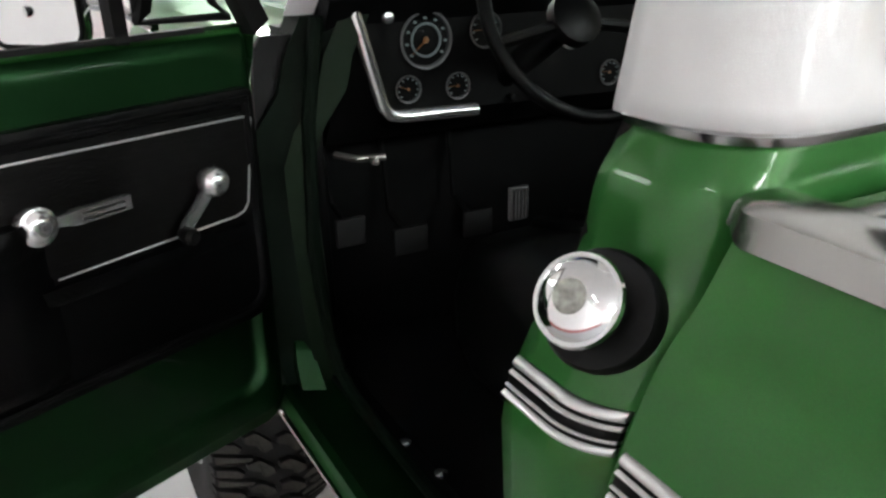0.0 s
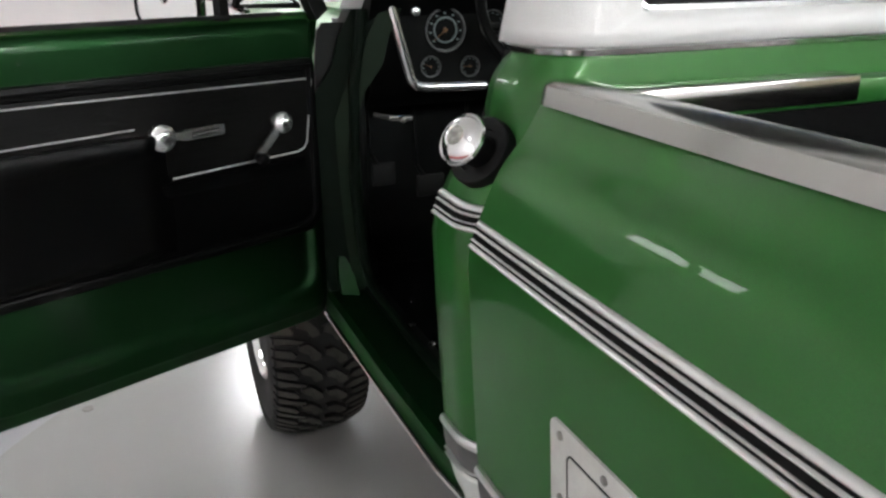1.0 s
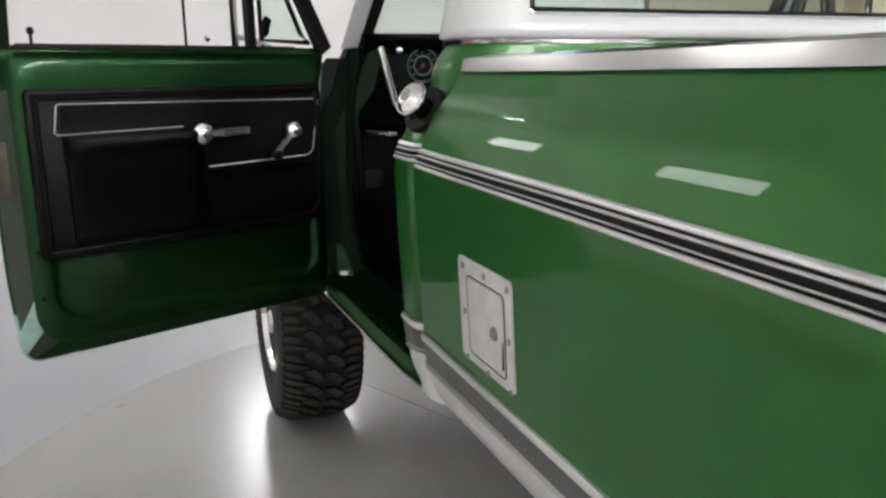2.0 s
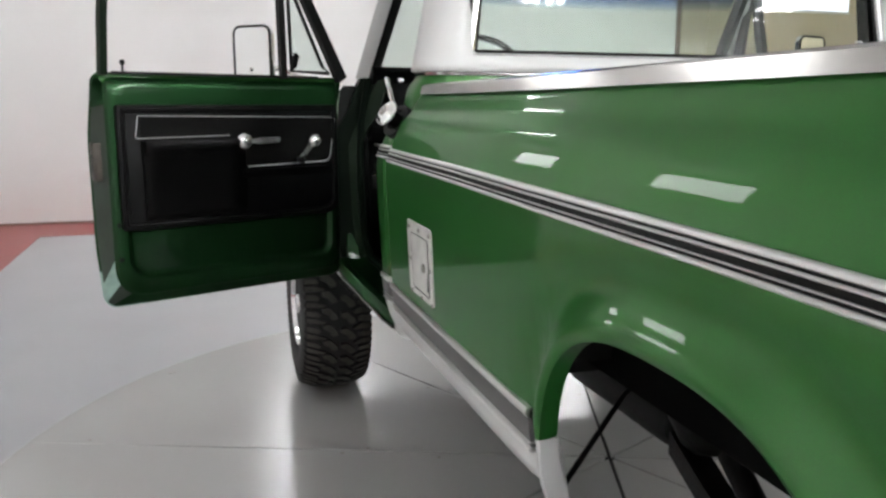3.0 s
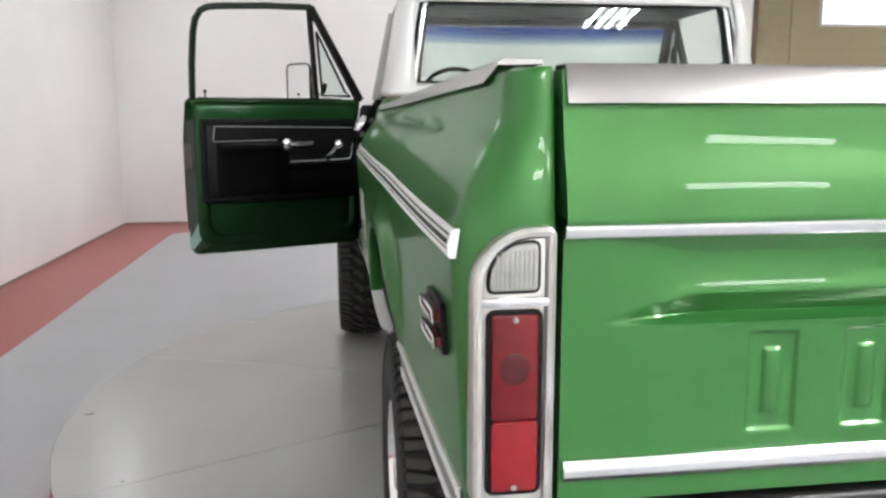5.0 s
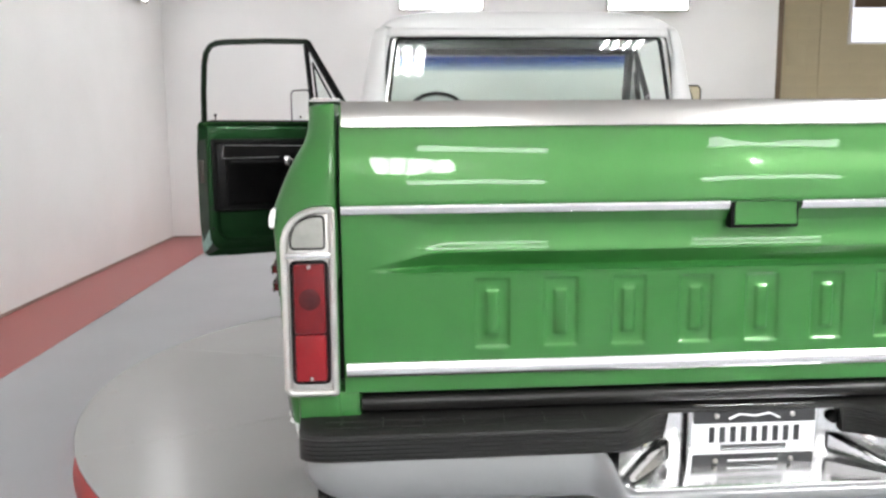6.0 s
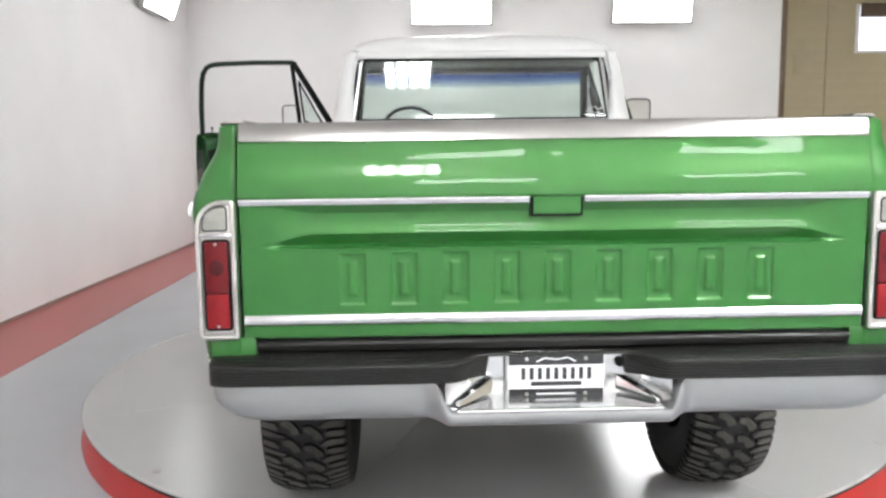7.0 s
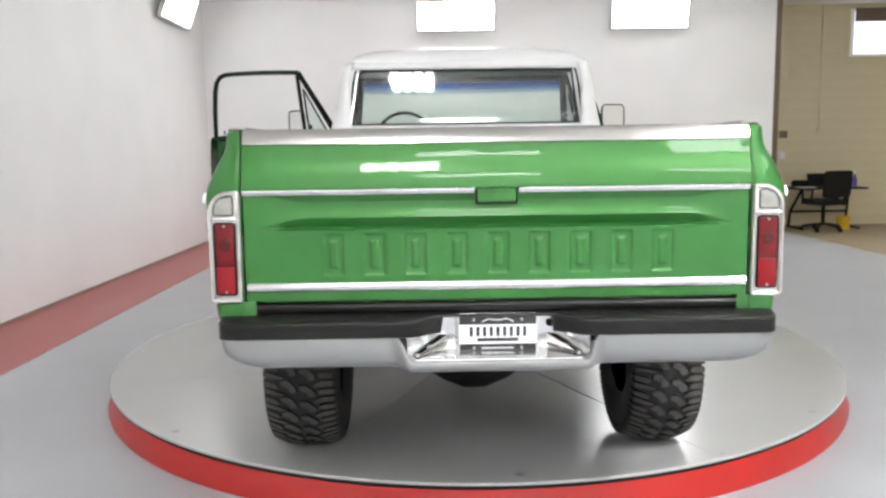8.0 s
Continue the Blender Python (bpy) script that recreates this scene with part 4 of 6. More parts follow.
# ---- chassis ----
for s in (-1, 1):
    part("frame_rail", boxed(min(s * 0.40, s * 0.46), max(s * 0.40, s * 0.46), 0.1, 5.2, 0.70, 0.84, 0.006), CHASSIS, truck)
    for y in (AY, FY):
        bm = bmesh.new()
        rings = []
        for q in steps(-0.62, 0.62, 10):
            z = 0.50 + 0.18 * (q / 0.62) ** 2
            rings.append([(s * 0.50, y + q, z), (s * 0.56, y + q, z), (s * 0.56, y + q, z + 0.05), (s * 0.50, y + q, z + 0.05)])
        loft(bm, rings)
        part("leaf_spring", bm, CHASSIS, truck)
        bm = bmesh.new()
        tube(bm, [(s * 0.52, y + 0.10, 0.45), (s * 0.52, y + 0.47, 0.74)], 0.026, 10)
        turned(bm, (s * 0.52, y + 0.50, 0.755), (0, 0.80, 0.6), [(-0.02, 0.03), (0.0, 0.06), (0.03, 0.075), (0.17, 0.075), (0.2, 0.06), (0.21, 0.02)], 16)
        part("shock_absorber", bm, CHASSIS, truck)
    bm = bmesh.new()
    tube(bm, [(s * 0.93, AY + AA + 0.047, 0.765), (s * 0.685, 1.731, 0.834), (s * 0.5, 1.86, 0.85)], 0.0055, 8)
    part("bed_brace", bm, CHASSIS, truck, "thin black brace rod")
    part("brace_clamp", boxed(min(s * 0.925, s * 0.945), max(s * 0.925, s * 0.945), AY + AA + 0.027, AY + AA + 0.057, 0.748, 0.768, 0.004), CHASSIS, truck)
    # wheel housing under the bed
    bm = bmesh.new()
    rings = []
    for k in range(17):
        a = math.pi * k / 16
        y, z = AY + 0.40 * math.cos(a), 0.99 + 0.13 * math.sin(a) ** 0.6
        rings.append([(s * 0.60, y, z), (s * 0.955, y, z), (s * 0.955, y, z + 0.008), (s * 0.60, y, z + 0.008)])
    loft(bm, rings)
    part("wheel_housing", bm, CHASSIS, truck)
for y in (AY, FY):
    bm = bmesh.new()
    turned(bm, (-0.8, y, WR), (1, 0, 0), [(0, 0.06), (0.12, 0.05), (0.5, 0.045), (0.62, 0.12), (0.72, 0.16), (0.82, 0.16), (0.92, 0.12), (1.04, 0.045), (1.48, 0.05), (1.6, 0.06)], 18)
    part("axle", bm, CHASSIS, truck, "black axle with a round differential")
for y in (0.35, 1.0, 1.9, 2.5):
    part("cross_member", boxed(-0.78, 0.78, y - 0.04, y + 0.04, 0.84, 0.95, 0.006), CHASSIS, truck)
bm = bmesh.new()
tube(bm, [(0.1, 3.9, 0.55), (0.1, 2.5, 0.5), (0.0, 1.2, 0.55)], 0.04, 12)
part("drive_shaft", bm, CHASSIS, truck)
# Drivetrain bulk added out of view to block light under the truck.
part("gearbox", loft(bmesh.new(), [[(w * a, y, 0.66 + h * b) for a, b in ((-1, -0.6), (-0.6, -1), (0.6, -1), (1, -0.6), (1, 0.7), (0.7, 1), (-0.7, 1), (-1, 0.7))]
                                   for y, w, h in ((2.75, 0.10, 0.08), (2.80, 0.20, 0.15), (3.12, 0.21, 0.17), (3.18, 0.13, 0.12), (3.60, 0.15, 0.13), (3.70, 0.24, 0.20), (3.80, 0.25, 0.22))]), CHASSIS, truck, "dark cast gearbox and transfer case")
part("engine_sump", boxed(-0.22, 0.22, 3.82, 4.95, 0.48, 0.80, 0.05), CHASSIS, truck, "dark engine sump")
part("gearbox_cross_member", boxed(-0.42, 0.42, 3.16, 3.30, 0.52, 0.62, 0.01), CHASSIS, truck)
for s in (-1, 1):
    bm = bmesh.new()
    turned(bm, (s * 0.30, 2.05, 0.60), (0, 1, 0), [(-0.02, 0.03), (0.0, 0.075), (0.03, 0.085), (0.55, 0.085), (0.58, 0.075), (0.60, 0.03)], 18)
    tube(bm, [(s * 0.30, 2.62, 0.60), (s * 0.32, 3.6, 0.62), (s * 0.30, 4.3, 0.80)], 0.03, 10)
    part("exhaust_pipe", bm, CHASSIS, truck, "dull dark exhaust pipe with a muffler")
for x in (-0.36, -0.29):
    bm = bmesh.new()
    tube(bm, [(x, 0.5, 0.80), (x, 0.5, 0.60)], 0.012, 8)
    part("hanger_bolt", bm, CHASSIS, truck)

# ---- cab ----
SHIFT = Vector((0, -0.097, -0.010))
CB = 2.645            # back of the cab
JAMB = 2.785          # rear edge of the door opening
HINGE = 3.66          # front edge of the door opening
UPPER = [(1.525, 0.866), (1.60, 0.850), (1.70, 0.831), (1.80, 0.815), (1.88, 0.799), (1.93, 0.787), (1.965, 0.770)]
BACK = [(0.78, 2.655), (1.0, 2.648), (1.4, 2.645), (1.525, 2.655), (1.58, 2.665), (1.93, 2.705), (1.965, 2.715)]


def cab_half(z):
    if z >= 1.522:
        return spline(UPPER, z)
    return side_half(z) - 0.006 + 0.018 * math.exp(-((z - 1.465) / 0.032) ** 2) - 0.010 * math.exp(-((z - 1.385) / 0.035) ** 2)


def cab_path(z, r=0.075):
    """Plan of the cab's back at height z, from the driver's jamb round to the other."""
    w, b = cab_half(z), spline(BACK, z)
    pts = [(-w, y) for y in (JAMB, 2.765, b + r + 0.01)]
    pts += [(-w + r * (1 - math.cos(a)), b + r * (1 - math.sin(a))) for a in (math.pi / 2 * i / 8 for i in range(9))]
    xs = [-0.74, -0.70, -0.4, 0.0, 0.4, 0.70, 0.74]
    return pts + [(x, b) for x in xs] + [(-x, y) for x, y in reversed(pts)]


def cab_shell(name, heights, mat, label="", hole=None):
    bm = bmesh.new()
    rows = [[bm.verts.new((x, y, z)) for x, y in cab_path(z)] for z in heights]
    n = len(rows[0])
    for i in range(len(rows) - 1):
        for j in range(n - 1):
            zm, xm = (heights[i] + heights[i + 1]) / 2, (rows[i][j].co.x + rows[i][j + 1].co.x) / 2
            if hole and hole[0] < zm < hole[1] and abs(xm) < hole[2]:
                continue
            bm.faces.new((rows[i][j], rows[i][j + 1], rows[i + 1][j + 1], rows[i + 1][j]))
    ob = part(name, bm, mat, truck, label, smooth=50)
    so = ob.modifiers.new("thickness", "SOLIDIFY")
    so.thickness, so.offset = 0.02, -1
    return ob


cab_shell("cab_lower", [0.79, 0.83, 0.88, 0.93, 1.0, 1.08, 1.15, 1.2, 1.25, 1.28, 1.30, 1.32, 1.34, 1.36, 1.38, 1.40, 1.42, 1.44, 1.46, 1.472, 1.484, 1.496, 1.508, 1.518], GREEN)
cab_shell("cab_upper", [1.522, 1.54, 1.565, 1.65, 1.75, 1.85, 1.925, 1.945, 1.965], WHITE, "white painted upper cab", (1.57, 1.925, 0.735))
bm = bmesh.new()
rings = []
for x, y in cab_path(1.52):
    rings.append((x, y))
out = []
n = len(rings)
for i, (x, y) in enumerate(rings):
    a, b = rings[max(i - 1, 0)], rings[min(i + 1, n - 1)]
    dx, dy = b[0] - a[0], b[1] - a[1]
    q = math.hypot(dx, dy)
    nx, ny = dy / q, -dx / q
    if nx * x + ny * (y - 3.2) < 0:
        nx, ny = -nx, -ny
    out.append([(x - nx * 0.004, y - ny * 0.004, 1.512), (x + nx * 0.007, y + ny * 0.007, 1.513), (x + nx * 0.010, y + ny * 0.010, 1.521),
                (x + nx * 0.006, y + ny * 0.006, 1.530), (x - nx * 0.004, y - ny * 0.004, 1.531)])
loft(bm, out)
part("belt_trim", bm, BRIGHT, truck, "bright belt trim between green and white paint")


def cab_side_half(y, z):
    """Half width of the cab corner, round towards the back."""
    w, b, r = cab_half(z), spline(BACK, z), 0.075
    return w if y > b + r else w - r * (1 - math.sqrt(max(0, 1 - ((b + r - y) / r) ** 2)))


for s in (-1, 1):
    moulding(s, 2.662, JAMB - 0.002, cab_side_half, 1.277, 0.0, 0.037, False)
    rocker_moulding(s, 2.668, JAMB - 0.002, cab_side_half)
    part("cab_corner_foot", bar_on_side(bmesh.new(), 2.67, JAMB - 0.002, 0.732, 0.842, 0.004, s, cab_side_half), WHITE, truck, "white painted lower panel")

# rear window: bright frame, black seal, glass
def back_at(x, z, d=0.0):
    return (x, spline(BACK, z) - d, z)


WIN = [(-0.734, 1.582), (-0.725, 1.572), (0.725, 1.572), (0.734, 1.582), (0.694, 1.885)]
WIN += [(0.694 - 0.055 * (1 - math.cos(a)), 1.885 + 0.045 * math.sin(a)) for a in (math.pi / 2 * i / 6 for i in range(1, 7))]
WIN += [(-x, z) for x, z in reversed(WIN[4:])]
rw = part("rear_window", loft(bmesh.new(), [[back_at(x, z, -0.006) for x, z in WIN], [back_at(x, z, -0.010) for x, z in WIN]]), GLASS, truck, "wide curved rear window", smooth=0)
bm = bmesh.new()
tube(bm, [back_at(x, z, 0.004) for x, z in inset(WIN, -0.006)], 0.0125, 8, loop=True)
part("window_trim", bm, BRIGHT, rw, "bright metal window trim")
bm = bmesh.new()
tube(bm, [back_at(x, z, 0.0) for x, z in inset(WIN, 0.009)], 0.0055, 6, loop=True)
part("window_seal", bm, RUBBER, rw)
bm = bmesh.new()
tube(bm, [back_at(x, z, 0.0) for x, z in inset(WIN, -0.020)], 0.004, 6, loop=True)
part("window_seal", bm, RUBBER, rw)
# white line-drawn sticker in the corner of the glass
STICK = [(-0.05, 0.0), (-0.042, 0.010), (-0.030, 0.012), (-0.018, 0.026), (0.004, 0.028), (0.018, 0.014), (0.040, 0.016), (0.046, 0.026)]
bm = bmesh.new()
tube(bm, [back_at(0.655 + a, 1.615 + b, -0.0035) for a, b in STICK], 0.0028, 6)
tube(bm, [back_at(0.655 + a, 1.608 + b, -0.0035) for a, b in ((-0.03, 0.0), (-0.02, 0.008), (-0.01, 0.0), (0.02, 0.0), (0.03, 0.008), (0.044, 0.0))], 0.0022, 6)
part("sticker", bm, PLATE_WHITE, rw, "white line-drawn sticker")

# roof
bm = bmesh.new()
rings = []
for q, y in enumerate((2.722, 2.728, 2.742, 2.765, 2.80, 2.86, 2.95, 3.1, 3.22, 3.32, 3.37, 3.40)):
    t = min(1, (y - 2.722) / 0.15)
    rise = math.sqrt(max(0, 1 - (1 - t) ** 2))
    front = 1 - 0.25 * ease(3.25, 3.42, y)
    w = 0.766 - 0.03 * (1 - math.sqrt(max(0, 1 - (1 - min(1, (y - 2.715) / 0.08)) ** 2)))
    h = 0.015 + 0.086 * rise * front
    ring = []
    for x in [math.sin(math.pi * (i / 36 - 0.5)) for i in range(37)]:
        ring.append((w * x, y, 1.965 + h * (1 - abs(x) ** 8) ** 0.5 + 0.012 * rise * (1 - x * x)))
    ring += [(w * x, y, 1.955) for x in (0.97, 0.5, 0.0, -0.5, -0.97)]
    rings.append(ring)
loft(bm, rings)
part("roof", bm, WHITE, truck, "white painted roof", smooth=60)
part("headliner", boxed(-0.73, 0.73, 2.78, 3.36, 1.935, 1.953, 0.005), VINYL, truck)
part("header_panel", boxed(-0.70, 0.70, 3.30, 3.40, 1.90, 1.945, 0.01), VINYL, truck)
for s in (-1, 1):
    # drip rail and windscreen pillar
    bm = bmesh.new()
    tube(bm, [(s * 0.772, y, z) for y, z in ((2.76, 1.955), (3.0, 1.965), (3.34, 1.965))], 0.010, 8)
    part("drip_rail", bm, WHITE, truck)
    bm = bmesh.new()
    rings = []
    for t in steps(0, 1, 8):
        y, z, x = 3.70 - 0.34 * t, 1.53 + 0.43 * t, 0.876 - 0.075 * t
        rings.append([(s * x, y + 0.012, z), (s * (x - 0.012), y, z), (s * (x - 0.055), y - 0.008, z), (s * (x - 0.07), y + 0.05, z), (s * (x - 0.02), y + 0.06, z)])
    loft(bm, rings)
    part("windscreen_pillar", bm, WHITE, truck, "white painted windscreen pillar")
    bm = bmesh.new()
    rings = []
    for t in steps(0, 1, 8):
        y, z, x = 3.69 - 0.34 * t, 1.53 + 0.43 * t, 0.826 - 0.075 * t
        rings.append([(s * x, y, z), (s * (x - 0.034), y - 0.012, z), (s * (x - 0.045), y + 0.03, z), (s * (x - 0.006), y + 0.02, z)])
    loft(bm, rings)
    part("pillar_seal", bm, RUBBER, truck)

# windscreen
bm = bmesh.new()
rings = []
for t in steps(0, 1, 6):
    ring = []
    for q in steps(-1, 1, 24):
        x = q * (0.80 - 0.09 * t)
        ring.append((x, 3.74 - 0.34 * t + 0.20 * (1 - abs(q) ** 2.4) * (1 - 0.5 * t), 1.53 + 0.42 * t))
    rings.append(ring + [(x, y + 0.006, z) for x, y, z in reversed(ring)])
loft(bm, rings)
part("windscreen", bm, SHIELD, truck, "curved windscreen with a blue tinted top band")

# door frame of the open side: sill, hinge post, rubber seal
for s in (-1, 1):
    bm = bmesh.new()
    loft(bm, [[(s * 0.84, y, 0.735), (s * (w - 0.006), y, 0.735), (s * w, y, 0.745), (s * (w - 0.002), y, 0.788), (s * (w - 0.014), y, 0.80), (s * 0.84, y, 0.80)]
              for y, w in ((JAMB - 0.012, 0.940), (JAMB + 0.1, 0.950), (3.2, 0.960), (HINGE + 0.02, 0.965))])
    part("door_sill", bm, SHADED_GREEN, truck, "green door sill with shade in its paint")
    part("sill_plate", boxed(min(s * 0.82, s * 0.865), max(s * 0.82, s * 0.865), JAMB - 0.02, HINGE - 0.02, 0.80, 0.812, 0.004), BLACK_TRIM, truck, "worn black sill plate")
    bm = bmesh.new()
    tube(bm, [(s * 0.940, JAMB - 0.005, 0.738), (s * 0.952, JAMB + 0.1, 0.737), (s * 0.967, HINGE + 0.02, 0.732)], 0.006, 8)
    part("sill_edge", bm, BRIGHT, truck)
    bm = bmesh.new()
    rings = []
    for z in steps(0.74, 1.53, 12):
        w = cab_half(max(z, 0.79))
        rings.append([(s * (w - 0.004), HINGE + 0.004, z), (s * (w - 0.05), HINGE - 0.002, z), (s * (w - 0.075), HINGE - 0.012, z), (s * (w - 0.16), HINGE + 0.10, z), (s * (w - 0.01), HINGE + 0.10, z)])
    loft(bm, rings)
    part("hinge_post", bm, SHADED_POST, truck, "green door hinge post with shade in its paint")
    bm = bmesh.new()
    loft(bm, [[(s * (w - 0.006 - 0.02 * k), HINGE - 0.004 - 0.03 * (1 - k) ** 2, z), (s * (w - 0.05 - 0.012 * k), HINGE - 0.010 - 0.05 * (1 - k) ** 2, z), (s * (w - 0.05), HINGE + 0.02, z), (s * (w - 0.006), HINGE + 0.02, z)]
              for k, z, w in ((k, 0.79 + 0.11 * k, cab_half(max(0.79 + 0.11 * k, 0.8)) - 0.02) for k in steps(0, 1, 6))])
    part("sill_corner", bm, SHADED_GREEN, truck)
    # Added black sheet: stands for the shade between hinge post and door.
    bm = bmesh.new()
    loft(bm, [[(s * (cab_half(z) - 0.03), HINGE + 0.02, z), (s * q, HINGE + 0.02, z), (s * q, HINGE + 0.035, z), (s * (cab_half(z) - 0.03), HINGE + 0.035, z)]
              for z, q in ((1.26, 0.955), (1.34, 0.955), (1.42, 0.952), (1.48, 0.945), (1.50, 0.93))])
    part("hinge_gap_fill", bm, RUBBER, truck, "black sheet added to darken the gap between hinge post and door")
    bm = bmesh.new()
    loft(bm, [[(s * (r[2][0] * s + 0.004), r[2][1] - 0.006, r[2][2]), (s * (r[2][0] * s - 0.05), r[2][1] - 0.014, r[2][2]), (s * (r[2][0] * s - 0.10), r[2][1] + 0.12, r[2][2]),
               (s * (r[2][0] * s - 0.06), r[2][1] + 0.12, r[2][2])] for r in rings])
    part("hinge_post_trim", bm, SHADED_FRAME, truck, "green panel inside the hinge post, shade in its paint")
    bm = bmesh.new()
    pts = [(0.81, JAMB + 0.002, 1.50), (0.85, JAMB + 0.002, 1.40), (0.88, JAMB + 0.002, 1.2), (0.875, JAMB + 0.002, 0.95), (0.87, JAMB + 0.03, 0.84), (0.86, JAMB + 0.1, 0.82),
           (0.86, HINGE - 0.14, 0.82), (0.86, HINGE - 0.07, 0.84), (0.865, HINGE - 0.03, 0.90), (0.88, HINGE - 0.025, 1.1), (0.87, HINGE - 0.025, 1.35), (0.84, HINGE - 0.02, 1.53)]
    tube(bm, [(s * x, y, z) for x, y, z in pts], 0.013, 8)
    # The black seal shares the post's shaded colour.
    part("door_seal", bm, SHADED_POST, truck)
for y, x in ((3.35, -0.835), (3.24, -0.82), (3.0, -0.83)):
    bm = bmesh.new()
    turned(bm, (x, y, 0.81), (0, 0, 1), [(0, 0.014), (0.006, 0.012), (0.009, 0.004)], 12)
    part("sill_bolt", bm, CHROME, truck)
bm = bmesh.new()
tube(bm, [(-0.862, 3.66, 0.90), (-0.862, 3.648, 0.86), (-0.85, 3.62, 0.835), (-0.84, 3.6, 0.83)], 0.006, 8)
part("seal_clip", bm, CHROME, truck)
# jamb face of the rear post
for s in (-1, 1):
    bm = bmesh.new()
    rings = []
    for z in [0.80] + steps(0.85, 1.95, 24):
        w = cab_half(z)
        rings.append([(s * (w - 0.002), JAMB + 0.002, z), (s * (w - 0.06), JAMB - 0.004, z), (s * (w - 0.10), JAMB - 0.01, z), (s * (w - 0.10), JAMB - 0.06, z), (s * (w - 0.02), JAMB - 0.06, z)])
    loft(bm, rings)
    part("rear_post", bm, VINYL, truck, "dark inner face of the rear post")
    bm = bmesh.new()
    rings = []
    for z in steps(1.524, 1.96, 12):
        w = cab_half(z)
        rings.append([(s * (w + 0.009), JAMB - 0.016, z), (s * (w + 0.009), JAMB + 0.008, z), (s * (w - 0.03), JAMB + 0.006, z), (s * (w - 0.03), JAMB - 0.022, z)])
    loft(bm, rings)
    part("post_edge", bm, WHITE, truck)

# filler cap on the driver's side
fc = Vector((-0.985, 2.70, 1.40))
ax = Vector((-0.80, -0.30, 0.54)).normalized()
base = fc - Vector((-0.86, -0.28, 0.42)).normalized() * 0.047
bm = bmesh.new()
turned(bm, base, ax, [(-0.02, 0.052), (0.006, 0.052), (0.010, 0.049), (0.010, 0.034), (0.004, 0.034), (0.004, 0.001)], 28)
filler = part("fuel_filler", bm, RUBBER, truck, "chrome filler cap on a black rubber grommet")
bm = bmesh.new()
turned(bm, base, ax, [(0.0, 0.024), (0.035, 0.024), (0.036, 0.028), (0.05, 0.03)], 24)
part("filler_neck", bm, BLACK_TRIM, filler)
base = base - ax * 0.008
bm = bmesh.new()
turned(bm, base, ax, [(0.045, 0.031), (0.049, 0.0375), (0.053, 0.039), (0.057, 0.0375), (0.057, 0.034), (0.063, 0.029), (0.067, 0.022), (0.069, 0.015), (0.069, 0.001)], 32)
part("filler_cap", bm, CHROME, filler, "domed chrome cap")
bm = bmesh.new()
turned(bm, base + ax * 0.0688, ax, [(0.0, 0.0145), (0.0012, 0.014), (0.0014, 0.001)], 18)
part("cap_sticker", bm, surface("worn_sticker", (0.30, 0.30, 0.27), 0.6, vary=0.75, scale=120, fine=300), filler, "worn white sticker")

# fuel door plate on the bed side
def put_side(a, b, d):
    return (-(smooth_half(a - 0.09, b) + d), a, b)


FUEL_WHITE = surface("dirty_white_plate", (0.56, 0.555, 0.53), 0.45, coat=0.2, vary=0.18, scale=22, fine=160, bump=0.01)
hatch = part("fuel_door", slab(bmesh.new(), rounded(2.187, 2.402, 0.957, 1.145, 0.012, 4), put_side, -0.003, 0.004, 0.0015), FUEL_WHITE, truck, "white metal fuel door plate with bolts and a lock")
o = rounded(2.213, 2.362, 0.975, 1.116, 0.010, 4)
bm = bmesh.new()
tube(bm, [put_side(a, b, 0.0042) for a, b in o], 0.0012, 5, loop=True)
part("door_gap", bm, BLACK_TRIM, hatch)
part("door_panel", slab(bmesh.new(), inset(o, 0.002), put_side, 0.0, 0.0055, 0.001), FUEL_WHITE, hatch)
bm = bmesh.new()
turned(bm, put_side(2.25, 1.043, 0.005), (-1, 0, 0), [(0, 0.012), (0.005, 0.011), (0.006, 0.006), (0.003, 0.005), (0.003, 0.001)], 16)
part("lock", bm, STEEL, hatch, "round key lock")
part("pull_slot", boxed(-(smooth_half(2.22, 1.0) + 0.0075), -0.97, 2.217, 2.222, 0.99, 1.04, 0.001), BLACK_TRIM, hatch)
for a, b in ((2.199, 0.96), (2.288, 0.96), (2.378, 0.96), (2.199, 1.045), (2.378, 1.045), (2.199, 1.13), (2.288, 1.13), (2.378, 1.13)):
    bm = bmesh.new()
    turned(bm, put_side(a, b, 0.003), (-1, 0, 0), [(0, 0.006), (0.003, 0.0055), (0.004, 0.003)], 10)
    part("hatch_bolt", bm, STEEL, hatch)

# ---- front body, mostly hidden behind the cab ----
for s in (-1, 1):
    bm = bmesh.new()
    rings = []
    for y in [3.765, 3.8, 3.87] + [4.367 - 0.47 * math.cos(math.pi * i / 24) for i in range(25)] + [5.0, 5.2, 5.32, 5.36]:
        q = abs(y - 4.367) / 0.47
        z0 = 0.80 + (0.36 * (1 - q ** 2.5) ** 0.4 if q < 1 else 0)
        sh = 0.04 * ease(5.1, 5.36, y)
        ring = [(s * (side_half(z0) - 0.04 - sh), y, z0)]
        ring += [(s * (side_half(z) - sh), y, z) for z in (z0 + (1.47 - z0) * k / 14 for k in range(15))]
        ring += [(s * 0.80, y, 1.49), (s * 0.66, y, 1.48)]
        rings.append(ring)
    loft(bm, rings, closed=False)
    ob = part("front_fender", bm, GREEN, truck, smooth=50)
    so = ob.modifiers.new("thickness", "SOLIDIFY")
    so.thickness = 0.01
bm = bmesh.new()
rings = []
